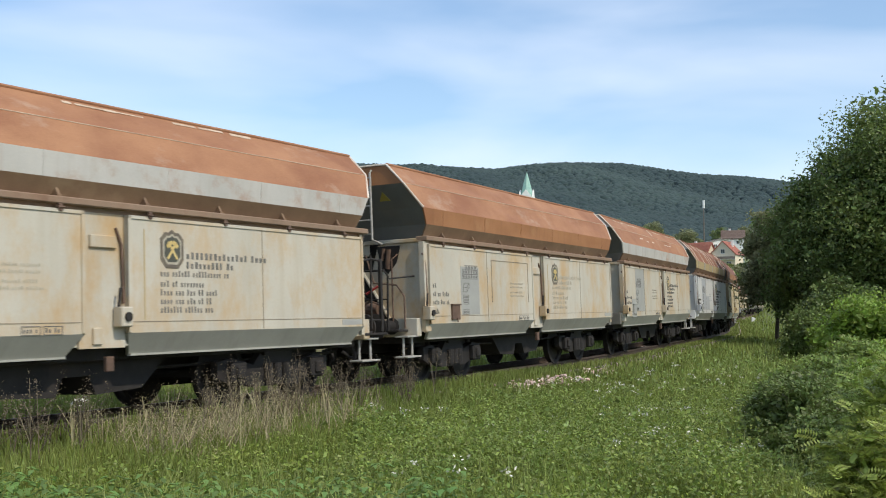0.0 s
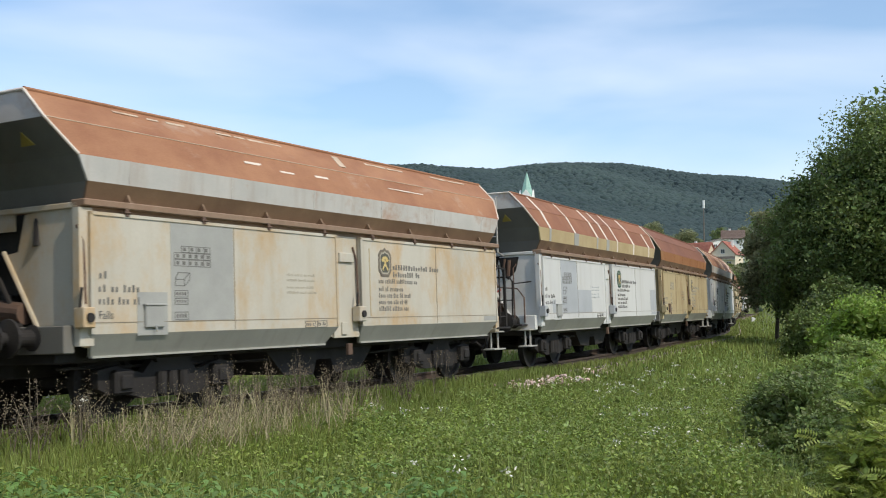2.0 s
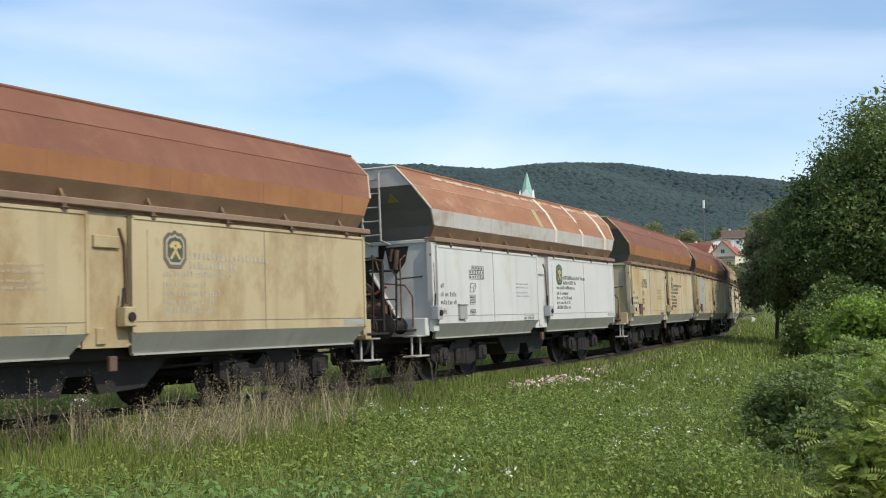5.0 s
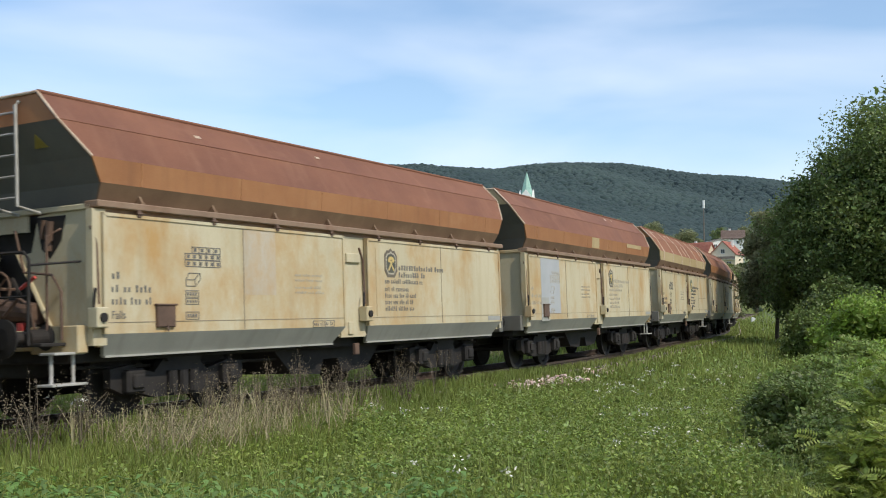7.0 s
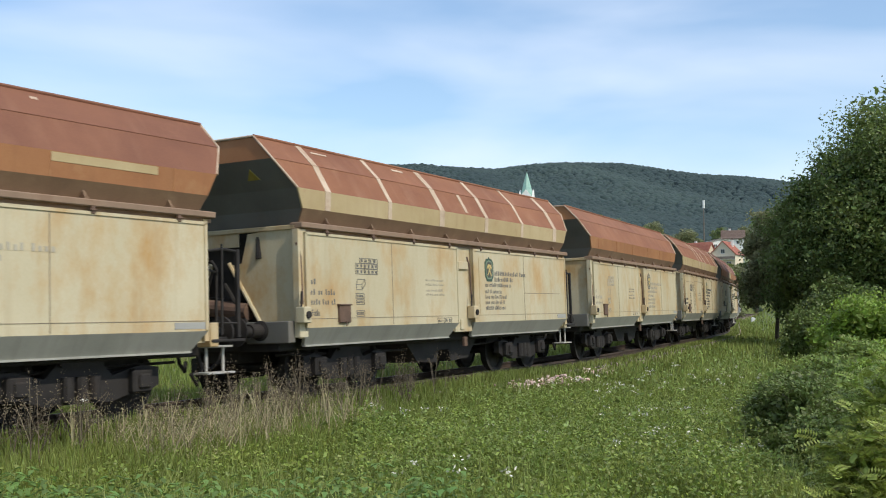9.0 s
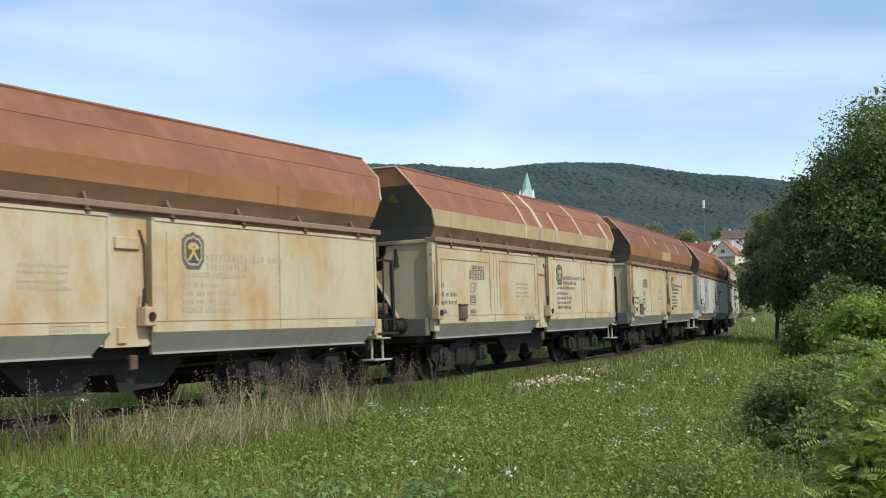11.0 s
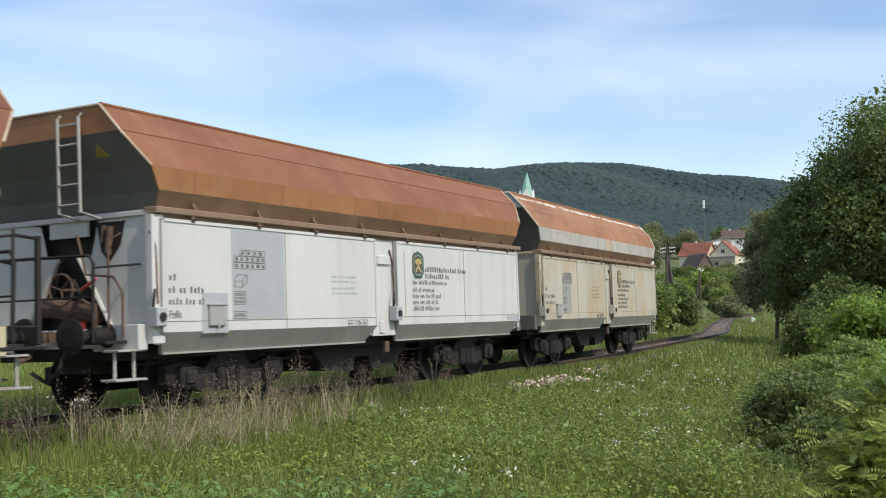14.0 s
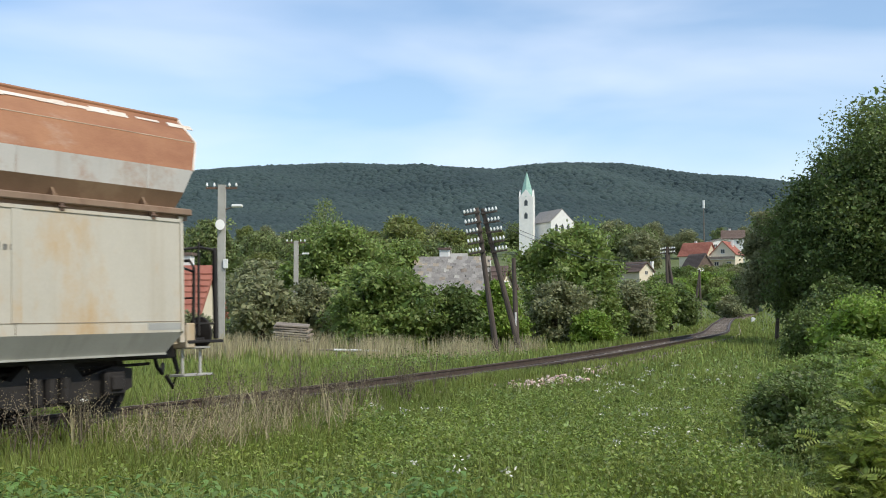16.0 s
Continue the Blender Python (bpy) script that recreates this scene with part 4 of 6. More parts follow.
def hood_marks(w, n, paint, band, roof, strips):
    """Repair strips, scrapes and repainted blocks on the hood's near side."""
    pale = "strip" if paint == "white" else "strip_dull"
    for k, x in enumerate(strips):
        wide = (0.13, 0.10, 0.15)[(k * 7 + n) % 3] if n == -3 else (0.19, 0.12, 0.15)[(k * 5 + n) % 3]
        top = 3 if n == -3 and k == 6 or n == 4 and k in (2, 4) else 4
        part("repair_strip", cached("strip%d%.2f" % (top, wide), pale, fold(2, top, wide)), w, "pale strip across the rust", at=pose(x, 0, 0))
        bw = (0.13, 0.36, 0.12, 0.26, 0.10, 0.13, 0.12)[k] if n == -3 else wide
        part("band_strip", cached("bstrip%.2f" % bw, "patch" if n == -3 and k in (0, 1, 2, 3) else pale, fold(1, 2, bw)), w, "pale repaint on the band", at=pose(x + (0.1 if bw > 0.2 else 0), 0, 0))
    spots = {  # x, plate, share of the slope, width, material
        -6: [(-4.1, 3, .80, .90, 1.3, "strip_dull"), (-2.2, 3, .82, .93, 1.6, "strip_dull"), (0.4, 3, .78, .88, 1.2, "strip_dull"), (2.4, 3, .8, .93, 1.5, "strip_dull")],
        -4: [(-2.15, 2, .62, .70, .40, "strip"), (-1.4, 2, .50, .56, .35, "strip"), (-0.5, 2, .55, .62, .35, "strip"), (2.0, 2, .60, .66, 1.0, "strip"), (-4.0, 3, .72, .84, 1.0, "strip_dull"), (-1.9, 3, .74, .84, 1.3, "strip_dull"),
             (0.4, 3, .3, .85, .18, "strip_dull"), (1.9, 3, .72, .84, 1.2, "strip_dull"), (4.2, 3, .74, .86, 1.2, "strip_dull")],
        -1: [(0.08, 2, .02, .98, .24, "band_yellow"), (-3.5, 3, .62, .86, 2.0, "strip_dull"), (-1.3, 3, .60, .84, 1.8, "strip_dull"), (0.9, 3, .62, .86, 1.7, "strip_dull"), (2.8, 3, .60, .85, 1.6, "strip_dull"), (4.6, 3, .58, .84, 1.4, "strip_dull")],
        1: [(-0.2, 1, .05, .95, .64, "band_yellow"), (3.67, 1, .6, .95, 1.6, "band_yellow"), (2.3, 3, .6, .75, .12, "strip_dull"), (3.0, 3, .66, .76, .1, "strip_dull")],
        0: [(-3.3, 3, .3, .42, .12, "strip_dull"), (-0.4, 3, .5, .6, .1, "strip_dull")],
        5: [(-2.72, 2, .1, .9, .10, "strip_dull"), (-1.0, 2, .45, .95, .12, "strip_dull"), (0.93, 2, .02, .98, .09, "strip_dull"), (2.78, 2, .02, .98, .09, "strip_dull"), (0.15, 1, .04, .96, 1.45, "band_yellow"), (0.9, 1, .04, .96, .09, "strip_dull")],
        6: [(0.15, 1, .03, .97, .62, "band_orange")],
        7: [(-4.4, 3, .60, .82, 2.3, "strip"), (-2.0, 3, .58, .80, 2.3, "strip"), (0.4, 3, .60, .80, 2.3, "strip"), (2.7, 3, .58, .82, 2.2, "strip"), (4.7, 3, .60, .84, 1.7, "strip"), (0.15, 1, .02, .98, .5, "strip_dull")],
        2: [(-4.2, 3, .7, .8, .5, "strip_dull"), (-1.7, 3, .7, .8, .4, "strip_dull"), (0.2, 2, .1, .95, .12, "strip_dull")],
    }
    rnd = random.Random(n + 50)
    for x, i, a, b, wide, mat in spots.get(n, []):
        if i == 1 or wide < 0.5:
            name = "repainted_block" if i == 1 else "scraped_paint"
            part(name, part_fold(i, a, b, wide, 0.006).mesh(name, M[mat]), w, "pale repainted or scraped steel", at=pose(x, 0, 0))
            continue
        end, u = x + wide / 2, x - wide / 2
        while u < end:
            q = rnd.uniform(0.08, 0.45)
            lo, hi = a + (b - a) * rnd.uniform(0, 0.35), b - (b - a) * rnd.uniform(0, 0.35)
            part("scraped_paint", part_fold(i, lo, hi, q, 0.005).mesh("scraped_paint", M[mat]), w, "pale scraped steel below the rim", at=pose(u + q / 2, 0, 0))
            u += q + rnd.choice((0.0, 0.0, 0.06, 0.15))


def markings(d, k, n, emblem, paint):
    """Seams, repaint patches, table, symbols and faded lettering (as bars) on a flap."""
    def lay(name, mat, boxes, proud=0.004, label=""):
        def make():
            sh = Shape()
            for x0, x1, z0, z1 in boxes:
                sh.box(x0, x1, -1.50 - proud, -1.496, z0, z1)
            return sh
        ob = part(name, cached("%s%s%.4f" % (name, str(boxes), proud), mat, make), d, label)
        if len(boxes) > 4:
            tagged(ob, kind="stuff")

    def outline(x0, x1, z0, z1, t=0.012):
        return [(x0, x1, z0, z0 + t), (x0, x1, z1 - t, z1), (x0, x0 + t, z0 + t, z1 - t), (x1 - t, x1, z0 + t, z1 - t)]

    def words(x, z, lengths, h, gap, pitch=0.062, fill=0.5):
        """Bars of letter width, grouped as words."""
        out, rnd = [], random.Random(int(x * 100) + len(lengths) * 7 + int(z * 50))
        for count in lengths:
            for _ in range(count):
                hh = h * rnd.choice((0.72, 0.72, 1.0))
                out.append((x, x + pitch * fill * rnd.uniform(0.75, 1.0), z, z + hh))
                x += pitch
            x += gap
        return out
    sx = (-2.80, 2.84)[k]
    x0, x1 = DOORS[k]
    if n in (4,):
        for q in (-0.17, 0.17):
            lay("seam_cover", paint, [(sx + q - 0.03, sx + q + 0.03, 1.20, 2.42)], 0.012, "raised strip over the joint")
    lay("seam", "seam", [(sx - 0.005, sx + 0.005, 1.06, 2.42)], 0.005)
    lay("seam", "seam", [(x0 + 0.05, x1 - 0.05, 1.178, 1.186)], 0.005)
    ink = "ink_light" if n in (-2, 1, 3) else "ink"
    grey = "patch_light" if paint == "white" else "patch"
    if k == 0:
        block = {-5: (-4.05, -3.22, 1.20, 2.10), -4: (-4.03, -2.82, 1.19, 2.41), -3: (-4.08, -2.84, 1.19, 2.41), 1: (-4.58, -3.28, 1.19, 2.41), 6: (-4.01, -2.83, 1.19, 2.41), 7: (-3.98, -3.35, 1.19, 2.10)}.get(n)
        if block:
            lay("repaint_patch", "patch_light" if n in (1, 6, -3) else grey, [block], 0.003, "grey repainted patch")
        if n == -3:
            lay("repaint_patch", "patch_light", [(-2.84, -1.64, 1.19, 1.74), (-4.75, -4.08, 1.19, 1.32), (-4.75, -4.52, 1.32, 1.50)], 0.003, "light grey repainted patch")
            lay("repaint_patch", "white", [(-4.65, -4.12, 1.04, 1.175), (-1.66, -0.70, 1.50, 1.86)], 0.0035, "white repainted patch")
        if n == 0:
            lay("repaint_patch", "offwhite", [(-2.79, -2.08, 1.52, 2.41)], 0.003, "whiter repainted patch")
        if n in (5, 6, 1, -4):
            lay("repaint_patch", grey if n != 5 else "patch", [(-4.62, -4.10, 1.02, 1.54)], 0.0035, "grey square behind the placard holder")
        if n == 7:
            lay("repaint_patch", "cream", [(-1.45, -1.10, 1.25, 1.42)], 0.003, "yellowed square")
        if n in (-5, 4):
            px0, px1 = (-2.59, -0.62) if n == -5 else (-2.5, -0.5)
            lay("panel_edge", "seam", outline(px0, px1, 1.42 if n == -5 else 1.30, 2.27, 0.014)[1:], 0.007, "edge of a welded panel")
        if n == 4:
            lay("panel_edge", "seam", outline(-5.2, -3.0, 1.30, 2.22, 0.012)[1:], 0.007, "edge of a welded panel")
        # vehicle number as bars
        rows = words(-5.22, 1.69, (2,), 0.085, 0.06, 0.075) + words(-5.23, 1.535, (2, 2, 4), 0.085, 0.055, 0.071) + words(-5.23, 1.39, (4, 3, 2), 0.085, 0.05, 0.065)
        lay("vehicle_number", ink, rows, 0.0055, "vehicle number")
        part("type_mark", TYPE_MARK[ink], d, "faded type lettering", at=pose(-5.24, -1.506, 1.225, 90, 0, 0))
        table = outline(-3.84, -3.28, 2.045, 2.13, 0.009) + outline(-3.97, -3.28, 1.96, 2.045, 0.009) + outline(-3.97, -3.28, 1.87, 1.96, 0.009)
        table += [(-3.84 + q * 0.14, -3.832 + q * 0.14, 1.87, 2.13) for q in (1, 2, 3)]
        table += [(-3.93 + q * 0.115, -3.88 + q * 0.115, z, z + 0.045) for z in (1.89, 1.98) for q in range(6)] + [(-3.80 + q * 0.135, -3.75 + q * 0.135, 2.065, 2.11) for q in range(4)]
        lay("load_table", ink, table, 0.0055, "ruled load table")
        cube = outline(-3.96, -3.78, 1.62, 1.71, 0.01) + [(-3.90, -3.68, 1.785, 1.795), (-3.69, -3.68, 1.70, 1.79)]
        for q in range(6):
            u = q / 6
            cube += [(-3.955 + u * 0.055, -3.942 + u * 0.055, 1.71 + u * 0.08, 1.724 + u * 0.08), (-3.79 + u * 0.1, -3.777 + u * 0.1, 1.71 + u * 0.08, 1.724 + u * 0.08), (-3.79 + u * 0.1, -3.777 + u * 0.1, 1.62 + u * 0.08, 1.634 + u * 0.08)]
        lay("volume_symbol", ink, cube, 0.0055, "outlined box symbol")
        for z0, z1 in ((1.48, 1.57), (1.39, 1.47), (1.20, 1.30)):
            lay("symbol", ink, outline(-3.97, -3.72, z0, z1, 0.009) + [(-3.94 + q * 0.05, -3.91 + q * 0.05, z0 + 0.025, z1 - 0.025) for q in range(4)], 0.0055, "small outlined field")
        lines = []
        for r, c in enumerate(((4, 5, 7), (6, 5, 5), (4, 6, 5), (7, 4, 6))):
            lines += words(-1.62, 1.80 - r * 0.075 - (0.03 if r > 1 else 0), c, 0.04, 0.03, 0.04)
        lay("lettering", "ink_light" if paint != "white" else "ink_grey", lines, 0.0055, "faded small print")
        lay("lettering", ink, outline(-1.20, -0.94, 1.05, 1.15, 0.008) + words(-1.17, 1.075, (3, 1), 0.055, 0.03, 0.045) + outline(-0.90, -0.64, 1.05, 1.15, 0.008) + words(-0.87, 1.075, (2, 2), 0.055, 0.03, 0.045), 0.0055, "framed small marks")
        holder = "patch" if paint == "white" or n in (7, -4) else "brown_iron"
        part("placard_holder", cached("placard", holder, lambda: Shape().box(-4.51, -4.19, -1.545, -1.49, 1.11, 1.39, 0.012).box(-4.53, -4.17, -1.56, -1.49, 1.375, 1.40, 0.006).tube([(-4.35, -1.55, 1.14), (-4.35, -1.56, 1.06)], 0.012, 6)), d, "sheet-steel placard holder")
    else:
        if paint == "white" and n == -3:
            lay("repaint_patch", "patch_light", [(4.62, 5.28, 1.20, 1.82)], 0.003, "light grey repainted patch")
        lay("repaint_patch", grey, [(4.72, 5.26, 1.08, 1.165)], 0.004, "grey repainted bar with worn marks")
        if n in (7,):
            lay("seam_cover", paint, [(2.79, 2.92, 1.19, 2.43)], 0.01, "white strip over the joint")
        if n == 2:
            lay("seam", "seam", [(2.86, 4.9, 1.62, 1.632)], 0.005)
        ex, ez = 1.08, 2.08
        oct_ = [(-0.20, -0.13), (-0.11, -0.24), (0.11, -0.24), (0.20, -0.13), (0.20, 0.13), (0.12, 0.21), (0.06, 0.205), (0.0, 0.245), (-0.06, 0.205), (-0.12, 0.21), (-0.20, 0.13)]
        part("emblem", cached("emblem", emblem, lambda: Shape().prism([(ex + a, ez + b) for a, b in oct_], "y", -1.507, -1.50)), d, "eight-sided emblem")
        part("emblem_ring", cached("emblem_ring", "ink_light" if emblem != "green" else "emblem_ring", lambda: Shape().prism([(ex + a * 0.80, ez + b * 0.80) for a, b in oct_], "y", -1.5085, -1.505)), d)
        part("emblem_field", cached("emblem_field", "emblem_dark", lambda: Shape().prism([(ex + a * 0.68, ez + b * 0.68) for a, b in oct_], "y", -1.510, -1.505)), d)
        for a in (-1, 1):
            m = Matrix.Translation((ex, -1.511, ez - 0.01)) @ Matrix.Rotation(a * radians(36), 4, "Y")
            part("emblem_bar", cached("emblem_bar%d" % a, "gold", lambda: Shape().box(-0.016, 0.016, -0.003, 0.003, -0.14, 0.12, 0, m).box(-0.055, 0.055, -0.003, 0.003, 0.06, 0.11, 0, m)), d)
        ink = "ink_light" if n in (-5, -2, 1, 3) else "ink"
        big = words(1.34, 1.965, (14, 4), 0.088, 0.06, 0.086, 0.58) + words(1.34, 1.845, (9, 2), 0.088, 0.06, 0.078, 0.58)
        lay("lettering", ink, big, 0.0055, "large lettering on the flap")
        small = []
        for r, c in enumerate(((3, 6, 10, 2), (3, 2, 8), (4, 3, 3, 2, 4), (4, 3, 3, 2, 2), (7, 6, 3))):
            small += words(0.88, 1.735 - r * 0.108 - (0.02 if r else 0), c, 0.078, 0.04, 0.055)
        lay("lettering", ink, small, 0.0055, "smaller lettering on the flap")
        lay("colour_line", "strip_dull" if n in (-1, -3) else "band_yellow", [(0.60, 0.618, 1.20, 2.30)], 0.005, "thin upright colour line")


PITCH = 12.54
SLACK = {-6: -0.15, -5: 0.07, -4: -0.32, -3: 0.3, -2: -0.24, -1: 0.22, 0: 0.31, 1: -0.1, 2: 0.05, 3: 0.29, 4: 0.44, 5: 0.61, 6: 1.12, 7: 0.62}
WAGONS = {n: build_wagon(n) for n in LOOKS}

# ---------------- plants ----------------
def leaf_quads(P, size, rnd, droop=0.3, up=None):
    """Folded leaf blades at P with random turn; returns vertices and four-cornered faces."""
    n = len(P)
    d = rnd.normal(size=(n, 3))
    d[:, 2] = d[:, 2] * 0.6 - droop
    if up is not None:
        d += up
    d /= np.linalg.norm(d, axis=1)[:, None]
    s = np.cross(d, rnd.normal(size=(n, 3)))
    s /= np.linalg.norm(s, axis=1)[:, None] + 1e-9
    L = (size * rnd.uniform(0.7, 1.35, n))[:, None]
    v = np.stack([P, P + d * L * 0.5 + s * L * 0.28, P + d * L, P + d * L * 0.5 - s * L * 0.28], 1)
    return v.reshape(-1, 3), np.arange(n * 4).reshape(-1, 4)


def feather_leaves(P, size, rnd, pairs=8):
    """Feathered leaves: a stalk at each point of P with pairs of leaflets along it."""
    n = len(P)
    d = rnd.normal(size=(n, 3))
    d[:, 2] = np.abs(d[:, 2]) * 0.5 - 0.15
    d /= np.linalg.norm(d, axis=1)[:, None]
    side = np.cross(d, np.array([0, 0, 1.0]) + rnd.normal(size=(n, 3)) * 0.35)
    side /= np.linalg.norm(side, axis=1)[:, None] + 1e-9
    L = size * rnd.uniform(0.7, 1.3, n)[:, None]
    out = []
    for k in range(pairs):
        u = 0.15 + 0.85 * k / (pairs - 1)
        c = P + d * L * u - np.array([0, 0, 0.25]) * L * u * u
        for q in (-1, 1):
            e = (side * q + d * 0.35)
            a = L * 0.27 * (1 - 0.5 * abs(u - 0.5))
            w = d * L * 0.048
            out.append(np.stack([c, c + e * a * 0.5 + w, c + e * a, c + e * a * 0.5 - w], 1))
    v = np.concatenate(out, 1).reshape(-1, 3)
    return v, np.arange(len(v)).reshape(-1, 4)


def crown_points(clumps, n, rnd, tufts=26, spread=0.34):
    """Leaf points in tufts that sit over and in a set of rounded masses."""
    vol = np.array([c[3] * c[4] * c[5] for c in clumps]) ** 0.67
    share = vol / vol.sum()
    out = []
    for c, q in zip(clumps, share):
        k = max(6, int(tufts * (0.5 + q * len(clumps) / 2)))
        d = rnd.normal(size=(k, 3))
        d /= np.linalg.norm(d, axis=1)[:, None]
        rr = rnd.uniform(0.5, 0.95, k)[:, None]
        rr[::4] *= 1.16
        centres = np.array(c[:3]) + d * rr * np.array(c[3:6])
        m = int(n * q / k) + 1
        for t in centres:
            o = np.clip(rnd.normal(size=(m, 3)), -1.5, 1.5) * (spread * np.array(c[3:6]) * rnd.uniform(0.45, 0.9))
            o[:, 2] *= 0.7
            out.append(t + o)
    return np.concatenate(out)


def limbs(base, clumps, r0, mat, rnd, fork=0.35):
    """A tapered trunk that forks into a limb for each mass of the crown."""
    sh = Shape()
    base = Vector(base)
    top = Vector(np.mean([c[:3] for c in clumps], axis=0))
    f = base.lerp(top, fork) + Vector((rnd.uniform(-.1, .1), rnd.uniform(-.1, .1), 0))
    sh.tube([base - Vector((0, 0, 0.2)), base.lerp(f, 0.5) + Vector((rnd.uniform(-.08, .08), 0, 0)), f], r0, 9, r0 * 0.7)
    for c in clumps:
        e = Vector(c[:3])
        mid = f.lerp(e, 0.5) + Vector((rnd.uniform(-.2, .2), rnd.uniform(-.2, .2), 0.15))
        sh.tube([f, mid, e], r0 * 0.5, 6, r0 * 0.12)
        for _ in range(2):
            q = e + Vector((rnd.uniform(-1, 1) * c[3], rnd.uniform(-1, 1) * c[4], rnd.uniform(-.2, .9) * c[5])) * 0.8
            sh.tube([mid.lerp(e, 0.6), q], r0 * 0.18, 5, r0 * 0.05)
    return sh.mesh("trunk", mat)


def core_mesh(clumps, mat, rnd, leaf, k=0.75, m=420):
    """Dense inner foliage: big ragged leaf sprays filling each mass."""
    out = []
    for c in clumps:
        d = rnd.normal(size=(m, 3))
        d /= np.linalg.norm(d, axis=1)[:, None]
        out.append(np.array(c[:3]) + d * (rnd.uniform(0, 1, m) ** 0.5 * k)[:, None] * np.array(c[3:6]))
    P = np.concatenate(out)
    size = min(leaf * 2.2, float(np.mean([min(c[3:6]) for c in clumps])) * 0.5)
    v, f = leaf_quads(P, size, rnd)
    return mesh_fast("inner_foliage", v, f, mat)


def tree(name, label, category, x, y, wide, top, low, mat, leaves, leaf, seed, masses=9, group="", bark="bark", deep=None, r0=None, core=420, feathered=False):
    """A tree or shrub with its crown between the heights low and top, wide metres across."""
    rnd = np.random.RandomState(seed)
    g = gz(x, y)
    hgt = top - low
    deep = deep or wide
    clumps = []
    for i in range(masses):
        a = i * 2.4 + seed
        u = (i + 0.5) / masses
        zc = low + hgt * (0.14 + 0.66 * u)
        rr = math.sqrt(max(0.08, 1 - abs(2 * (u - 0.36)) ** 2 * 0.8)) * 0.30 * rnd.uniform(0.7, 1.15)
        s = rnd.uniform(0.8, 1.2)
        clumps.append((wide * rr * math.cos(a), deep * rr * math.sin(a), zc - g,
                       wide * 0.23 * s, deep * 0.23 * s, min(hgt * 0.2, wide * 0.25) * s))
    ob = thing(name, label, category, group, at=pose(x, y, g))
    part("trunk", limbs((0, 0, 0), clumps, r0 or max(0.05, 0.035 * wide), M[bark], rnd), ob, "brown branching trunk")
    if feathered:
        v, f = feather_leaves(crown_points(clumps, leaves, rnd, spread=0.5), leaf, rnd)
    else:
        v, f = leaf_quads(crown_points(clumps, leaves, rnd), leaf, rnd)
    part("crown", mesh_fast("crown", v, f, M[mat]), ob, "leafy green crown")
    part("inner_foliage", core_mesh(clumps, M[mat], rnd, leaf, m=core), ob, "shaded inner leaves")
    return ob


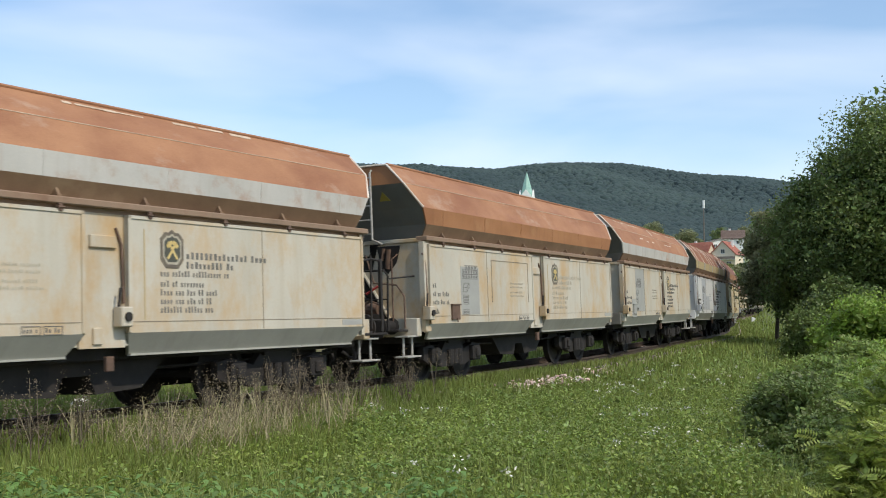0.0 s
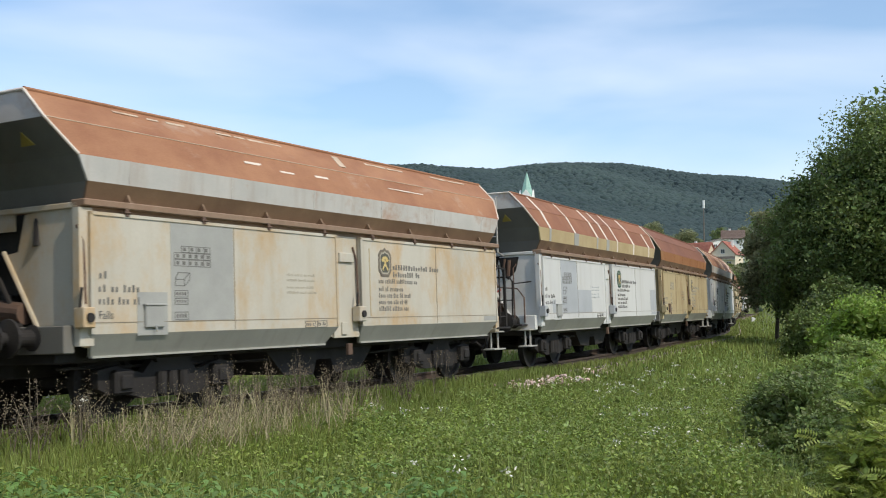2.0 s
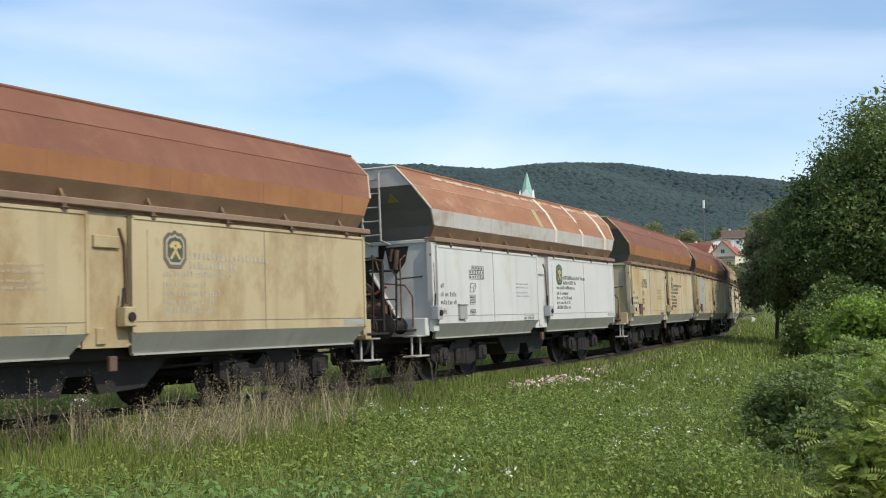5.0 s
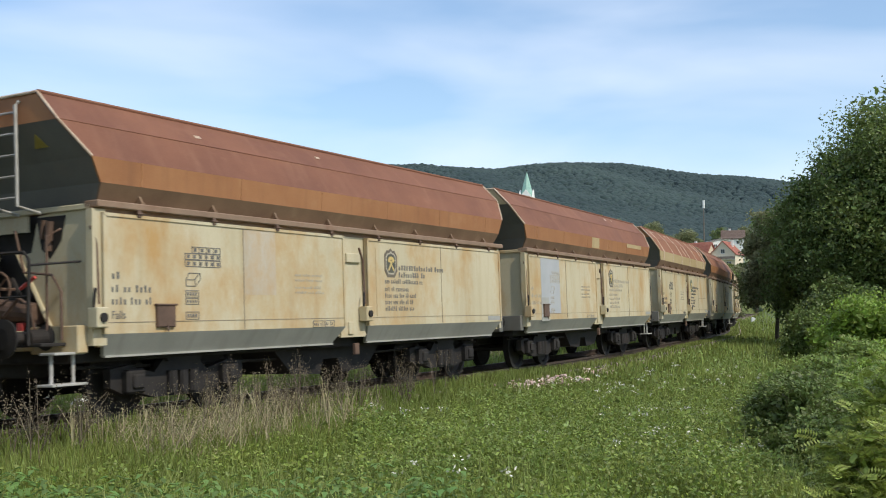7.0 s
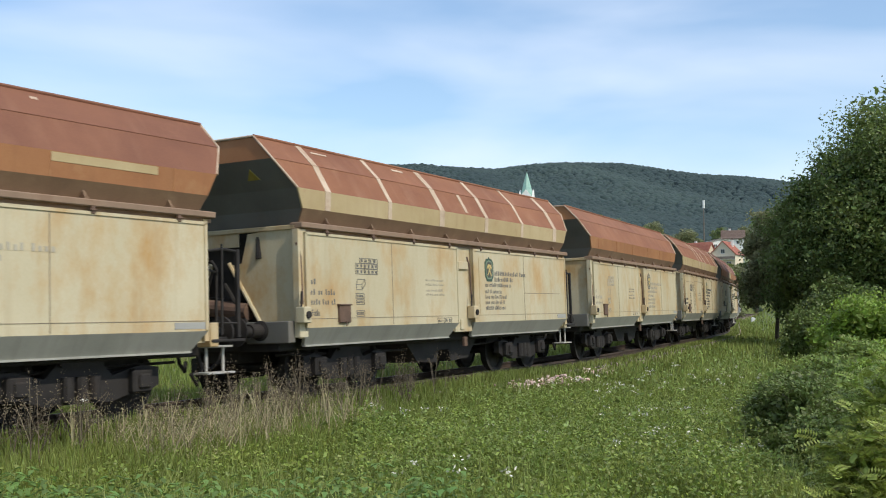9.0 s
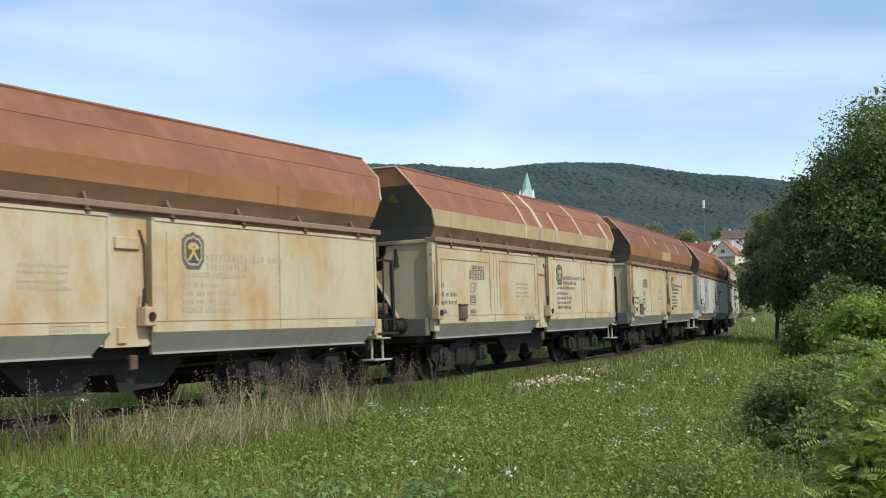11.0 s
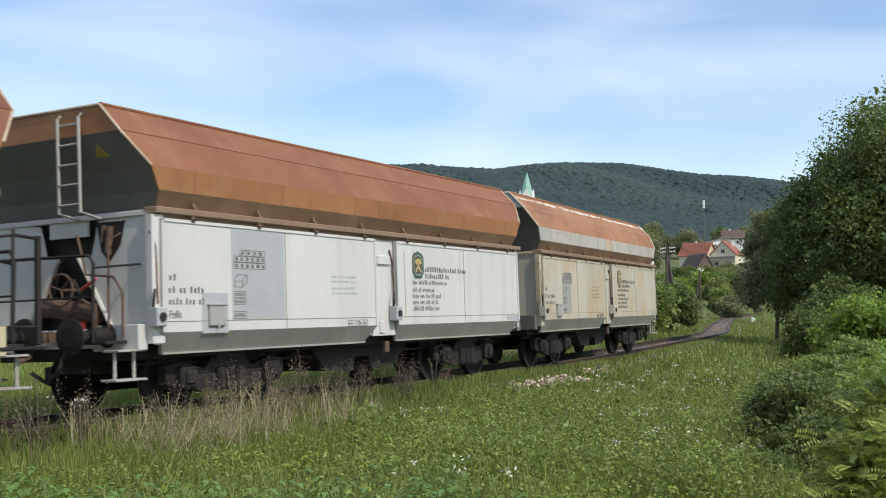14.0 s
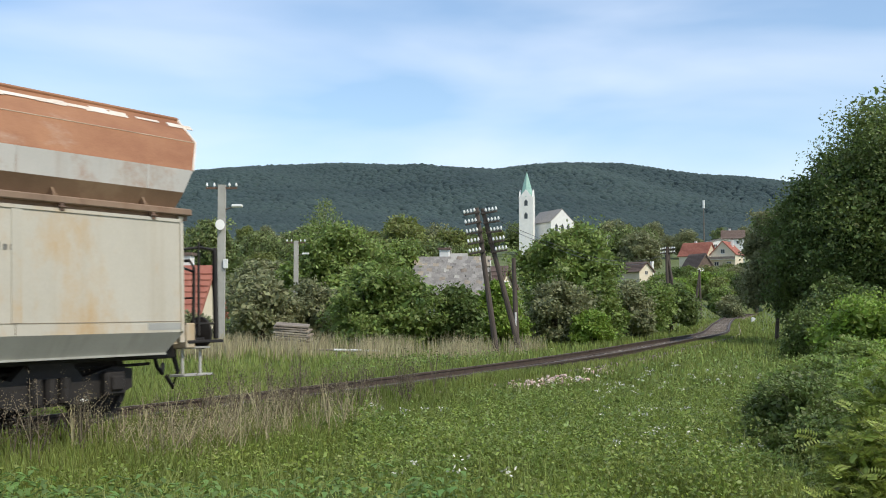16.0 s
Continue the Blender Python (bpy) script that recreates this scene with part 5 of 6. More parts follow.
def build_plants():
    # behind the line
    tree("shrub", "grey-green shrub beside the railway bank", "shrub", -8.0, 49, 4.2, 3.1, -0.6, "leaf_grey", 7000, 0.16, 1)
    tree("shrub", "thin grey-green shrub in a hedge", "shrub", -6.0, 51, 3.2, 2.8, -0.6, "leaf_grey", 5000, 0.16, 21)
    tree("apple_tree", "broad low apple tree behind the railway", "tree", -2.5, 46.5, 5.6, 3.7, -0.3, "leaf_mid", 14000, 0.17, 2, 12)
    tree("shrub", "dark shrub in the hedge below the tree", "shrub", 0.6, 48, 3.0, 2.6, -0.5, "leaf_dark", 6000, 0.15, 3)
    tree("tree", "bright green rounded tree in a garden", "tree", -7.4, 76, 8.6, 7.5, 0.6, "leaf_mid", 15000, 0.26, 4, 12)
    tree("tree", "bright green spreading tree in a garden", "tree", -3.2, 80, 6.0, 6.8, 0.5, "leaf_mid", 10000, 0.26, 5, 10)
    tree("tree", "dark tree behind the garden trees", "tree", -1.2, 96, 6.4, 7.6, 0.6, "leaf_far", 8000, 0.3, 6)
    tree("tree", "grey-green tree behind the lamp pole", "tree", -14.5, 88, 7.0, 5.6, 0.6, "leaf_grey", 8000, 0.3, 7)
    tree("birch_tree", "slender birch with an airy crown", "tree", -12.0, 112, 4.6, 13.6, 4.0, "leaf_birch", 2600, 0.2, 8, 9, bark="birch_bark", r0=0.16, core=20)
    tree("walnut_tree", "broad dense walnut tree beside the line", "tree", 8.7, 76, 8.0, 7.4, 0.4, "leaf_mid", 18000, 0.26, 9, 13)
    tree("shrub", "fresh green shrub at the foot of the poles", "shrub", 2.6, 51, 2.8, 3.0, -0.5, "leaf_fresh", 6000, 0.15, 10)
    tree("shrub", "tangled grey-green hedge shrub", "shrub", 5.4, 52, 3.6, 3.0, -0.5, "leaf_grey", 8000, 0.14, 11)
    tree("shrub", "tangled hedge shrub by the railway", "shrub", 7.6, 55, 3.6, 3.1, -0.5, "leaf_mid", 8000, 0.15, 12)
    tree("shrub", "leafy hedge shrub by the railway", "shrub", 9.9, 60, 3.8, 3.1, -0.4, "leaf_grey", 8000, 0.16, 13)
    tree("shrub", "fresh low shrub on the railway bank", "shrub", 6.8, 50.5, 2.4, 1.5, -0.5, "leaf_fresh", 5000, 0.13, 14)
    tree("shrub", "rounded hedge shrub beyond the poles", "shrub", 12.8, 68, 4.2, 3.4, -0.3, "leaf_mid", 8000, 0.17, 15)
    tree("shrub", "dark hedge shrub beside the track", "shrub", 15.8, 76, 4.2, 3.4, -0.2, "leaf_dark", 8000, 0.18, 16)
    tree("tree", "young tree at the bend of the line", "tree", 42.0, 178, 7.5, 7.5, 1.5, "leaf_fresh", 5000, 0.45, 17)
    tree("tree", "narrow dark tree at the bend", "tree", 46.0, 172, 3.4, 7.0, 1.5, "leaf_dark", 4000, 0.4, 18)
    tree("tree", "small tree beyond the bend", "tree", 37.0, 190, 6.0, 7.5, 2, "leaf_mid", 4000, 0.45, 19)
    tree("tree", "thin tree in a garden beyond the bend", "tree", 54.0, 190, 7.0, 9.0, 2.5, "leaf_grey", 4500, 0.45, 20)
    for i, (x, y, w, top) in enumerate(((30.5, 146, 5.0, 5.6), (34.0, 158, 5.5, 6.0), (27.5, 138, 4.5, 5.0), (37.5, 168, 5.5, 6.8), (24.5, 128, 4.5, 4.6), (21.0, 112, 4.0, 3.8), (18.0, 92, 4.0, 3.4))):
        tree("shrub", "leafy garden shrub on the slope below the houses", "shrub", x, y, w, top, 0.6, ("leaf_mid", "leaf_fresh", "leaf_grey")[i % 3], 4000, 0.32, 80 + i, 8)
    for i, (x, y, w, top) in enumerate(((38.5, 152, 5.0, 4.6), (41.0, 164, 5.0, 6.2), (44.0, 180, 6.0, 7.6), (36.5, 140, 3.6, 3.2), (47.5, 186, 6.0, 8.2), (50.0, 205, 7.0, 9.5), (43.0, 200, 6.5, 9.0), (57.0, 215, 7.0, 10.0), (61.0, 240, 7.0, 10.5), (66.0, 250, 7.0, 10.8), (58.0, 262, 6.5, 10.6), (69.0, 276, 7.0, 12.0), (63.5, 285, 7.0, 12.4), (75.0, 290, 7.0, 13.0), (81.0, 296, 7.0, 13.6), (87.0, 300, 7.5, 14.6))):
        tree("shrub", "leafy shrub on the slope beyond the bend", "shrub", x, y, w, top, gz(x, y), ("leaf_mid", "leaf_olive", "leaf_dark", "leaf_grey")[i % 4], 4500, 0.3, 120 + i, 8, core=160)
    tree("shrub", "grey-green shrub beside the lamp pole", "shrub", -12.9, 56, 3.6, 1.3, -0.6, "leaf_grey", 4000, 0.16, 90)
    # right of the line
    tree("oak_tree", "huge dark oak with dense foliage", "tree", 20.2, 47, 10.4, 11.5, 0.0, "leaf_dark", 95000, 0.14, 30, 24, r0=0.4, core=900)
    tree("oak_tree", "dark leafy oak leaning to the meadow", "tree", 16.7, 49, 5.2, 8.3, 0.2, "leaf_dark", 36000, 0.14, 31, 14, r0=0.25, core=600)
    tree("willow_tree", "pale grey-green willow beside the oak", "tree", 16.3, 54, 3.4, 7.2, 1.0, "leaf_grey", 16000, 0.15, 32, 11)
    tree("shrub", "dark thicket at the foot of the oak", "shrub", 15.0, 42, 3.6, 2.7, -0.6, "leaf_dark", 18000, 0.12, 33)
    tree("shrub", "dark thicket below the oak", "shrub", 12.3, 37, 2.4, 1.4, -0.5, "leaf_dark", 9000, 0.1, 34)
    tree("shrub", "fresh green bush at the meadow's edge", "shrub", 8.5, 22, 2.6, 1.75, -0.5, "leaf_fresh", 14000, 0.08, 35)
    tree("shrub", "green bush at the meadow's edge", "shrub", 7.2, 19.5, 2.2, 0.95, -0.5, "leaf_mid", 11000, 0.07, 36)
    tree("shrub", "bramble bush in the meadow", "shrub", 5.7, 17.0, 2.2, 0.72, -0.5, "leaf_mid", 13000, 0.055, 37)
    tree("shrub", "dark bramble bush in the meadow", "shrub", 3.95, 12.4, 1.5, 0.72, -0.5, "leaf_dark", 14000, 0.042, 38)
    tree("shrub", "low bramble bush in the meadow", "shrub", 3.7, 10.9, 1.2, 0.42, -0.5, "leaf_dark", 12000, 0.04, 39)
    tree("locust_sapling", "bright green sapling with feathery leaves", "sapling", 2.78, 7.1, 0.95, 0.80, -0.3, "herb", 1500, 0.15, 40, 11, r0=0.02, core=40, feathered=True)
    tree("locust_sapling", "bright green sapling beside the bushes", "sapling", 3.80, 9.2, 1.2, 0.98, -0.3, "herb", 1700, 0.17, 41, 11, r0=0.02, core=50, feathered=True)
    tree("shrub", "sprawling green bush among the brambles", "shrub", 5.3, 13.6, 1.9, 0.78, -0.5, "leaf_mid", 15000, 0.045, 42, 10)
    tree("shrub", "leafy bramble sprawling over the meadow's edge", "shrub", 4.6, 14.2, 1.6, 0.62, -0.5, "leaf_dark", 12000, 0.045, 43, 10)
    tree("shrub", "fresh green bush beside the brambles", "shrub", 6.5, 15.6, 2.0, 0.98, -0.5, "leaf_fresh", 14000, 0.055, 44, 11)
    tree("shrub", "low weedy bush with pale shoots", "shrub", 2.75, 9.4, 0.9, 0.2, -0.5, "leaf_mid", 9000, 0.035, 45, 9)
    # valley side
    masters = [tree("valley_tree", "rounded deciduous tree on the valley side", "tree", -40.0 + 9 * i, 262.0, 10.0, gz(-40 + 9 * i, 262) + 11, gz(-40 + 9 * i, 262) + 1.0, m, 5200, 0.5, 60 + i, 9, "trees of the valley side", core=130)
               for i, m in enumerate(("leaf_far", "leaf_olive", "leaf_grey", "leaf_far"))]
    rnd = random.Random(4)
    k = 0
    while k < 150:
        y = rnd.uniform(190, 540)
        x = rnd.uniform(-0.36, 0.42) * y
        if 62 < x < 108 and 285 < y < 375 and rnd.random() < 0.9 or 36 < x < 62 and 215 < y < 262 or y > 225 and 0.205 < x / y < 0.285 and y < 330 or abs(x / y - 0.078) < 0.035 and y < 420 and y > 250 or y < 230 and 0.2 < x / y < 0.3:
            continue
        s = rnd.uniform(0.7, 1.25)
        copy_thing(masters[k % 4], pose(x, y, gz(x, y) - 0.3, 0, 0, rnd.uniform(0, 360)) @ Matrix.Diagonal((s, s, s * rnd.uniform(0.85, 1.2), 1)))
        k += 1


def build_forest():
    """Far woods on the ridge: thousands of small pointed crowns."""
    rnd = np.random.RandomState(9)
    n = 56000
    y = rnd.uniform(560, 1960, n)
    x = rnd.uniform(-0.46, 0.46, n) * y
    z = ground_z(x, y)
    h = rnd.uniform(7, 10.5, n) * np.interp(y, [560, 900], [0.75, 1])
    z = z - h * rnd.uniform(0.35, 0.6, n)
    r = h * rnd.uniform(0.5, 0.75, n)
    a = rnd.uniform(0, 6.28, n)
    conif = rnd.uniform(0, 1, n) < 0.13
    vs, k = [], 6
    for j in range(k):
        t = a + j * 2 * math.pi / k
        w = r * rnd.uniform(0.75, 1.2, n)
        vs.append(np.stack([x + w * np.cos(t), y + w * np.sin(t), z + h * 0.18], -1))
    for j in range(k):
        t = a + j * 2 * math.pi / k + 0.4
        w = r * np.where(conif, 0.5, 0.85) * rnd.uniform(0.75, 1.2, n)
        vs.append(np.stack([x + w * np.cos(t), y + w * np.sin(t), z + h * np.where(conif, 0.55, 0.7) * rnd.uniform(0.9, 1.1, n)], -1))
    vs.append(np.stack([x, y, z + h], -1))
    v = np.stack(vs, 1)
    f = []
    for j in range(k):
        q = (j + 1) % k
        f += [(j, q, k + j), (q, k + q, k + j), (k + j, k + q, 2 * k)]
    F = (np.arange(n)[:, None, None] * (2 * k + 1) + np.array(f)[None]).reshape(-1, 3)
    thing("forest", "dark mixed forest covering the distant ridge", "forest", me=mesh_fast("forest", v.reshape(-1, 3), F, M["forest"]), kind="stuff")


def line_side(x, y):
    """Signed metres from the centre line, positive on the camera's side."""
    x, y = np.asarray(x), np.asarray(y)
    out = np.empty(len(x))
    L, T = np.c_[LX, LY][SS > -60], TH[SS > -60]
    for a in range(0, len(x), 3000):
        dx, dy = x[a:a + 3000, None] - L[None, :, 0], y[a:a + 3000, None] - L[None, :, 1]
        i = np.argmin(dx * dx + dy * dy, 1)
        r = np.arange(len(i))
        out[a:a + 3000] = dx[r, i] * np.sin(T[i]) - dy[r, i] * np.cos(T[i])
    return out


def blades(P, h, w, rnd, lean=0.35):
    """Bent tapering blades: two four-cornered faces each."""
    n = len(P)
    a = rnd.uniform(0, 6.28, n)
    b = rnd.uniform(0, 6.28, n)
    s = np.stack([np.cos(a), np.sin(a), np.zeros(n)], -1) * (w / 2)[:, None]
    d = np.stack([np.cos(b), np.sin(b), np.zeros(n)], -1) * (h * rnd.uniform(0.1, 1, n) * lean)[:, None]
    up = np.stack([np.zeros(n), np.zeros(n), h], -1)
    v = np.stack([P - s, P + s, P + up * 0.55 + d * 0.35 - s * 0.8, P + up * 0.55 + d * 0.35 + s * 0.8, P + up * 0.97 + d - s * 0.12, P + up * 0.97 + d + s * 0.12], 1)
    f = np.array([(0, 1, 3, 2), (2, 3, 5, 4)])
    return v.reshape(-1, 3), (np.arange(n)[:, None, None] * 6 + f[None]).reshape(-1, 4)


def field(n, y0, y1, spread, rnd, power=1.0, gap=1.45):
    """Random meadow points, denser towards the camera, off the ballast."""
    y = y0 + (y1 - y0) * rnd.uniform(0, 1, n) ** power
    x = rnd.uniform(-spread, spread, n) * y
    k = np.abs(line_side(x, y)) > gap
    x, y = x[k], y[k]
    return np.stack([x, y, flattened(x, y)[0] - 0.02], -1)


def stuff(name, label, category, v, f, mat):
    thing(name, label, category, me=mesh_fast(name, v, f, M[mat]), kind="stuff")


def build_meadow():
    rnd = np.random.RandomState(12)
    P = field(120000, 5.5, 26, 0.46, rnd, 1.25)
    patch = 0.5 + 0.5 * np.sin(P[:, 0] * 1.7 + 2 * np.sin(P[:, 1] * 0.6)) * np.sin(P[:, 1] * 0.9 + P[:, 0])
    v, f = blades(P, rnd.uniform(0.14, 0.36, len(P)) * (0.75 + 0.5 * patch), rnd.uniform(0.006, 0.014, len(P)) * (1 + P[:, 1] / 22), rnd)
    stuff("meadow_grass", "uneven green meadow grass before the railway", "grass", v, f, "grass")
    P = field(90000, 24, 210, 0.46, rnd, 1.7)
    v, f = blades(P, rnd.uniform(0.18, 0.42, len(P)), rnd.uniform(0.02, 0.045, len(P)) * (1 + P[:, 1] / 60), rnd)
    stuff("far_grass", "green grass along the railway bank", "grass", v, f, "grass")
    P = field(42000, 8, 75, 0.44, rnd, 1.6)
    P = P[np.abs(line_side(P[:, 0], P[:, 1])) > 3.6]
    P = P[rnd.uniform(0, 1, len(P)) < 0.35 + 0.65 * (np.sin(P[:, 0] * 0.6 + 1.5) * np.sin(P[:, 1] * 0.31) > 0)]
    v, f = blades(P, rnd.uniform(0.25, 0.55, len(P)), rnd.uniform(0.005, 0.011, len(P)) * (1 + P[:, 1] / 14), rnd, 0.5)
    stuff("tall_grass", "tall light grass gone to seed", "grass", v, f, "grass_light")
    # grass that hides the near rail
    s = np.concatenate([rnd.uniform(-7, 44, 26000), rnd.uniform(-8, 12, 22000), rnd.uniform(40, 120, 16000), rnd.uniform(7, 60, 16000)])
    w = (np.where(s > 8, 0.86, 1.2) + rnd.uniform(0, 1, len(s)) ** 1.5 * 2.2) * np.where(rnd.uniform(0, 1, len(s)) < np.where(s > 10, 0.3, 0), -1, 1)
    P = np.array([on_line(a, b) for a, b in zip(s, w)])
    bed = P[:, 2] - 0.24
    P[:, 2] = flattened(P[:, 0], P[:, 1])[0] - 0.02
    P[:, 2] = np.where(np.abs(w) < 1.45, np.maximum(P[:, 2], bed), P[:, 2])
    v, f = blades(P, rnd.uniform(0.2, 0.42, len(P)) * np.interp(s, [-7, 0, 7, 12, 18], [0.95, 0.9, 0.8, 0.6, 0.45]), rnd.uniform(0.008, 0.02, len(P)) * np.interp(s, [0, 40, 120], [1, 2.2, 4.5]), rnd)
    stuff("verge_grass", "rough grass at the edge of the ballast", "grass", v, f, "grass")
    # broad herbs in front
    out = []
    for _ in range(6800):
        y = 6.0 + 15 * rnd.uniform() ** 1.2
        x = rnd.uniform(-0.43, 0.43) * y
        if side_fast(x, y) < 3.0:
            continue
        h = rnd.uniform(0.14, 0.46) * (1.0 if x < 1 else 0.95) * (1 if y < 12 else 0.8)
        m = rnd.randint(14, 30)
        q = np.c_[rnd.normal(0, 0.09, m), rnd.normal(0, 0.09, m), rnd.uniform(0.25, 1, m) * h]
        out.append(q + np.array([x, y, gz_fast(x, y)]))
    P = np.concatenate(out)
    v, f = leaf_quads(P, 0.042, rnd, 0.1)
    stuff("broadleaf_herbs", "broad-leaved nettles and herbs in the meadow", "herb", v, f, "herb")
    out = []
    for _ in range(420):
        y = rnd.uniform(6.2, 9.2)
        x = rnd.uniform(-0.42, 0.02) * y + rnd.normal(0, 0.2)
        h = rnd.uniform(0.30, 0.52)
        z = np.repeat(np.linspace(0.15, 1, 7), 2) * h
        a = np.tile((0, math.pi), 7) + np.repeat(np.arange(7) * 1.57, 2) + rnd.uniform(0, 6.28)
        out.append(np.c_[x + 0.02 * np.cos(a), y + 0.02 * np.sin(a), gz_fast(x, y) + z, np.cos(a), np.sin(a)])
    Q = np.concatenate(out)
    d = np.c_[Q[:, 3:], np.full(len(Q), -0.35)] * 0.10
    w = np.c_[-Q[:, 4], Q[:, 3], np.zeros(len(Q))] * 0.026
    v = np.stack([Q[:, :3], Q[:, :3] + d * 0.4 + w + (0, 0, 0.012), Q[:, :3] + d, Q[:, :3] + d * 0.4 - w + (0, 0, 0.012)], 1).reshape(-1, 3)
    stuff("nettles", "tall nettles with pointed paired leaves", "nettle", v, np.arange(len(v)).reshape(-1, 4), "nettle")
    # leafy weeds of the right half
    out = []
    dark = []
    for _ in range(4200):
        y = 7.0 + 13 * rnd.uniform() ** 1.1
        x = rnd.uniform(-0.08, 0.27) * y
        drift = math.sin(1.9 * x + 0.7) * math.sin(1.3 * y) + 0.5 * math.sin(4.1 * x + 2.3 * y)
        if side_fast(x, y) < 3.4 or drift < -0.35 and rnd.uniform() < 0.75:
            continue
        m = 34
        q = np.c_[rnd.normal(0, 0.12, m), rnd.normal(0, 0.12, m), np.abs(rnd.normal(0.22, 0.10, m)) * (1.1 + 0.55 * drift)]
        (dark if rnd.uniform() < 0.35 else out).append(q + np.array([x, y, gz_fast(x, y)]))
    v, f = leaf_quads(np.concatenate(out), 0.037, rnd, 0.0)
    stuff("leafy_weeds", "dense small-leaved weeds covering the meadow", "herb", v, f, "herb")
    v, f = leaf_quads(np.concatenate(dark), 0.034, rnd, 0.0)
    stuff("dark_weeds", "darker drifts of small-leaved weeds in the meadow", "herb", v, f, "leaf_mid")
    out = []
    for _ in range(800):
        y = rnd.uniform(13, 40)
        x = rnd.uniform(-0.1, 0.4) * y
        if abs(side_fast(x, y)) < 2.4:
            continue
        m = 40
        q = np.c_[rnd.normal(0, 0.25, m), rnd.normal(0, 0.25, m), np.abs(rnd.normal(0.15, 0.14, m))]
        out.append(q + np.array([x, y, gz_fast(x, y)]))
    v, f = leaf_quads(np.concatenate(out), 0.09, rnd, 0.1)
    stuff("meadow_weeds", "low leafy weeds scattered over the meadow", "herb", v, f, "leaf_mid")
    # dry stalks along the left of the bed
    for name, label, mat, count, s0, s1, w0, w1, h0, h1, size in (
            ("dry_weeds", "tall dry tan weeds beside the track", "dry", 130, -3.2, 0.9, 1.3, 3.2, 0.30, 0.74, 0.015),
            ("withered_weeds", "dark withered stalks with seed heads beside the track", "weed_dark", 60, -5.5, 4.6, 1.3, 2.2, 0.55, 1.0, 0.024)):
        stalks, heads = [], []
        for _ in range(count):
            p = np.array(on_line(rnd.uniform(s0, s1), rnd.uniform(w0, w1)))
            p[2] = gz_fast(p[0], p[1])
            h = rnd.uniform(h0, h1)
            for b in range(rnd.randint(4, 9)):
                t = p + np.array([0, 0, h * rnd.uniform(0.2, 0.65) if b else 0])
                e = p + np.array([rnd.normal(0, 0.11), rnd.normal(0, 0.11), h * rnd.uniform(0.7, 1.1)])
                a = rnd.uniform(0, 3.14)
                side = np.array([math.cos(a), math.sin(a), 0]) * 0.006
                stalks.append(np.array([t - side, t + side, e + side * 0.5, e - side * 0.5]))
                heads.append(e + rnd.normal(0, 0.028, (16, 3)) * np.array([1, 1, 2.2]))
                heads.append(t + (e - t) * rnd.uniform(0.3, 1, (8, 1)) + rnd.normal(0, 0.02, (8, 3)))
        stalks = np.concatenate(stalks)
        hv, hf = leaf_quads(np.concatenate(heads), size, rnd, 0.0)
        stuff(name, label, "weed", np.concatenate([stalks, hv]), np.concatenate([np.arange(len(stalks)).reshape(-1, 4), hf + len(stalks)]), mat)
    # pale reeds behind the line
    y = rnd.uniform(37, 46, 9000)
    x = np.interp(y, [37, 46], [-9.5, -7]) + rnd.uniform(0, 1, len(y)) ** 1.3 * 11.5
    P = np.stack([x, y, flattened(x, y)[0]], -1)
    k = (line_side(x, y) < -3.2) & (np.sin(x * 2.1) + rnd.uniform(-1, 1, len(x)) > -0.3)
    P = P[k]
    v, f = blades(P, rnd.uniform(0.4, 1.0, len(P)), rnd.uniform(0.014, 0.03, len(P)), rnd, 0.25)
    stuff("pale_reeds", "pale dry reeds along the hedge", "reed", v, f, "straw")
    # white flowers
    out = []
    spots = [(-4.55, 13.2, 9, .35), (2.6, 12.8, 5, .2), (3.1, 15.5, 5, .4), (2.1, 12.0, 3, .2), (4.0, 17, 6, .5), (2.75, 11.0, 6, .2), (0.2, 9.2, 3, .3), (3.6, 21, 12, .8), (5.6, 24, 12, 1.0), (-0.6, 15.5, 7, .5), (1.2, 14, 6, .8)]
    for x, y, m, r in spots:
        for _ in range(int(m * 2.2) if x > 0 else m):
            a, b = x + rnd.normal(0, r), y + rnd.normal(0, r)
            z = gz_fast(a, b) + rnd.uniform(0.3, 0.5) + (0.25 if x < -4 else 0)
            out.append(np.array([a, b, z]) + rnd.normal(0, 0.03, (7, 3)) * np.array([1, 1, 0.3]))
    v, f = leaf_quads(np.concatenate(out), 0.035, rnd, 0.0)
    stuff("white_wildflowers", "white wildflower heads dotted in the grass", "flowers", v, f, "blossom")
    # brick rubble
    n = 380
    u = np.where(rnd.uniform(0, 1, n) < 0.8, rnd.uniform(0, 0.55, n), rnd.uniform(0.8, 1.0, n))
    q = np.array([on_line(7.0 + 6.0 * a, 2.1 + 0.24 * b) for a, b in zip(u, rnd.normal(0, 1, n))])
    x, y = q[:, 0], q[:, 1]
    P = np.stack([x, y, flattened(x, y)[0] + 0.04 + 0.2 * rnd.uniform(0, 1, n)], -1)
    v, f = bits(P, rnd.uniform(0.024, 0.06, n), rnd)
    stuff("brick_rubble", "heap of broken pale and red brick in the grass", "rubble", v, f, "brick_bit")


def gz_fast(x, y):
    return gz(x, y) - 0.02


def side_fast(x, y):
    return float(line_side(np.array([x]), np.array([y]))[0])


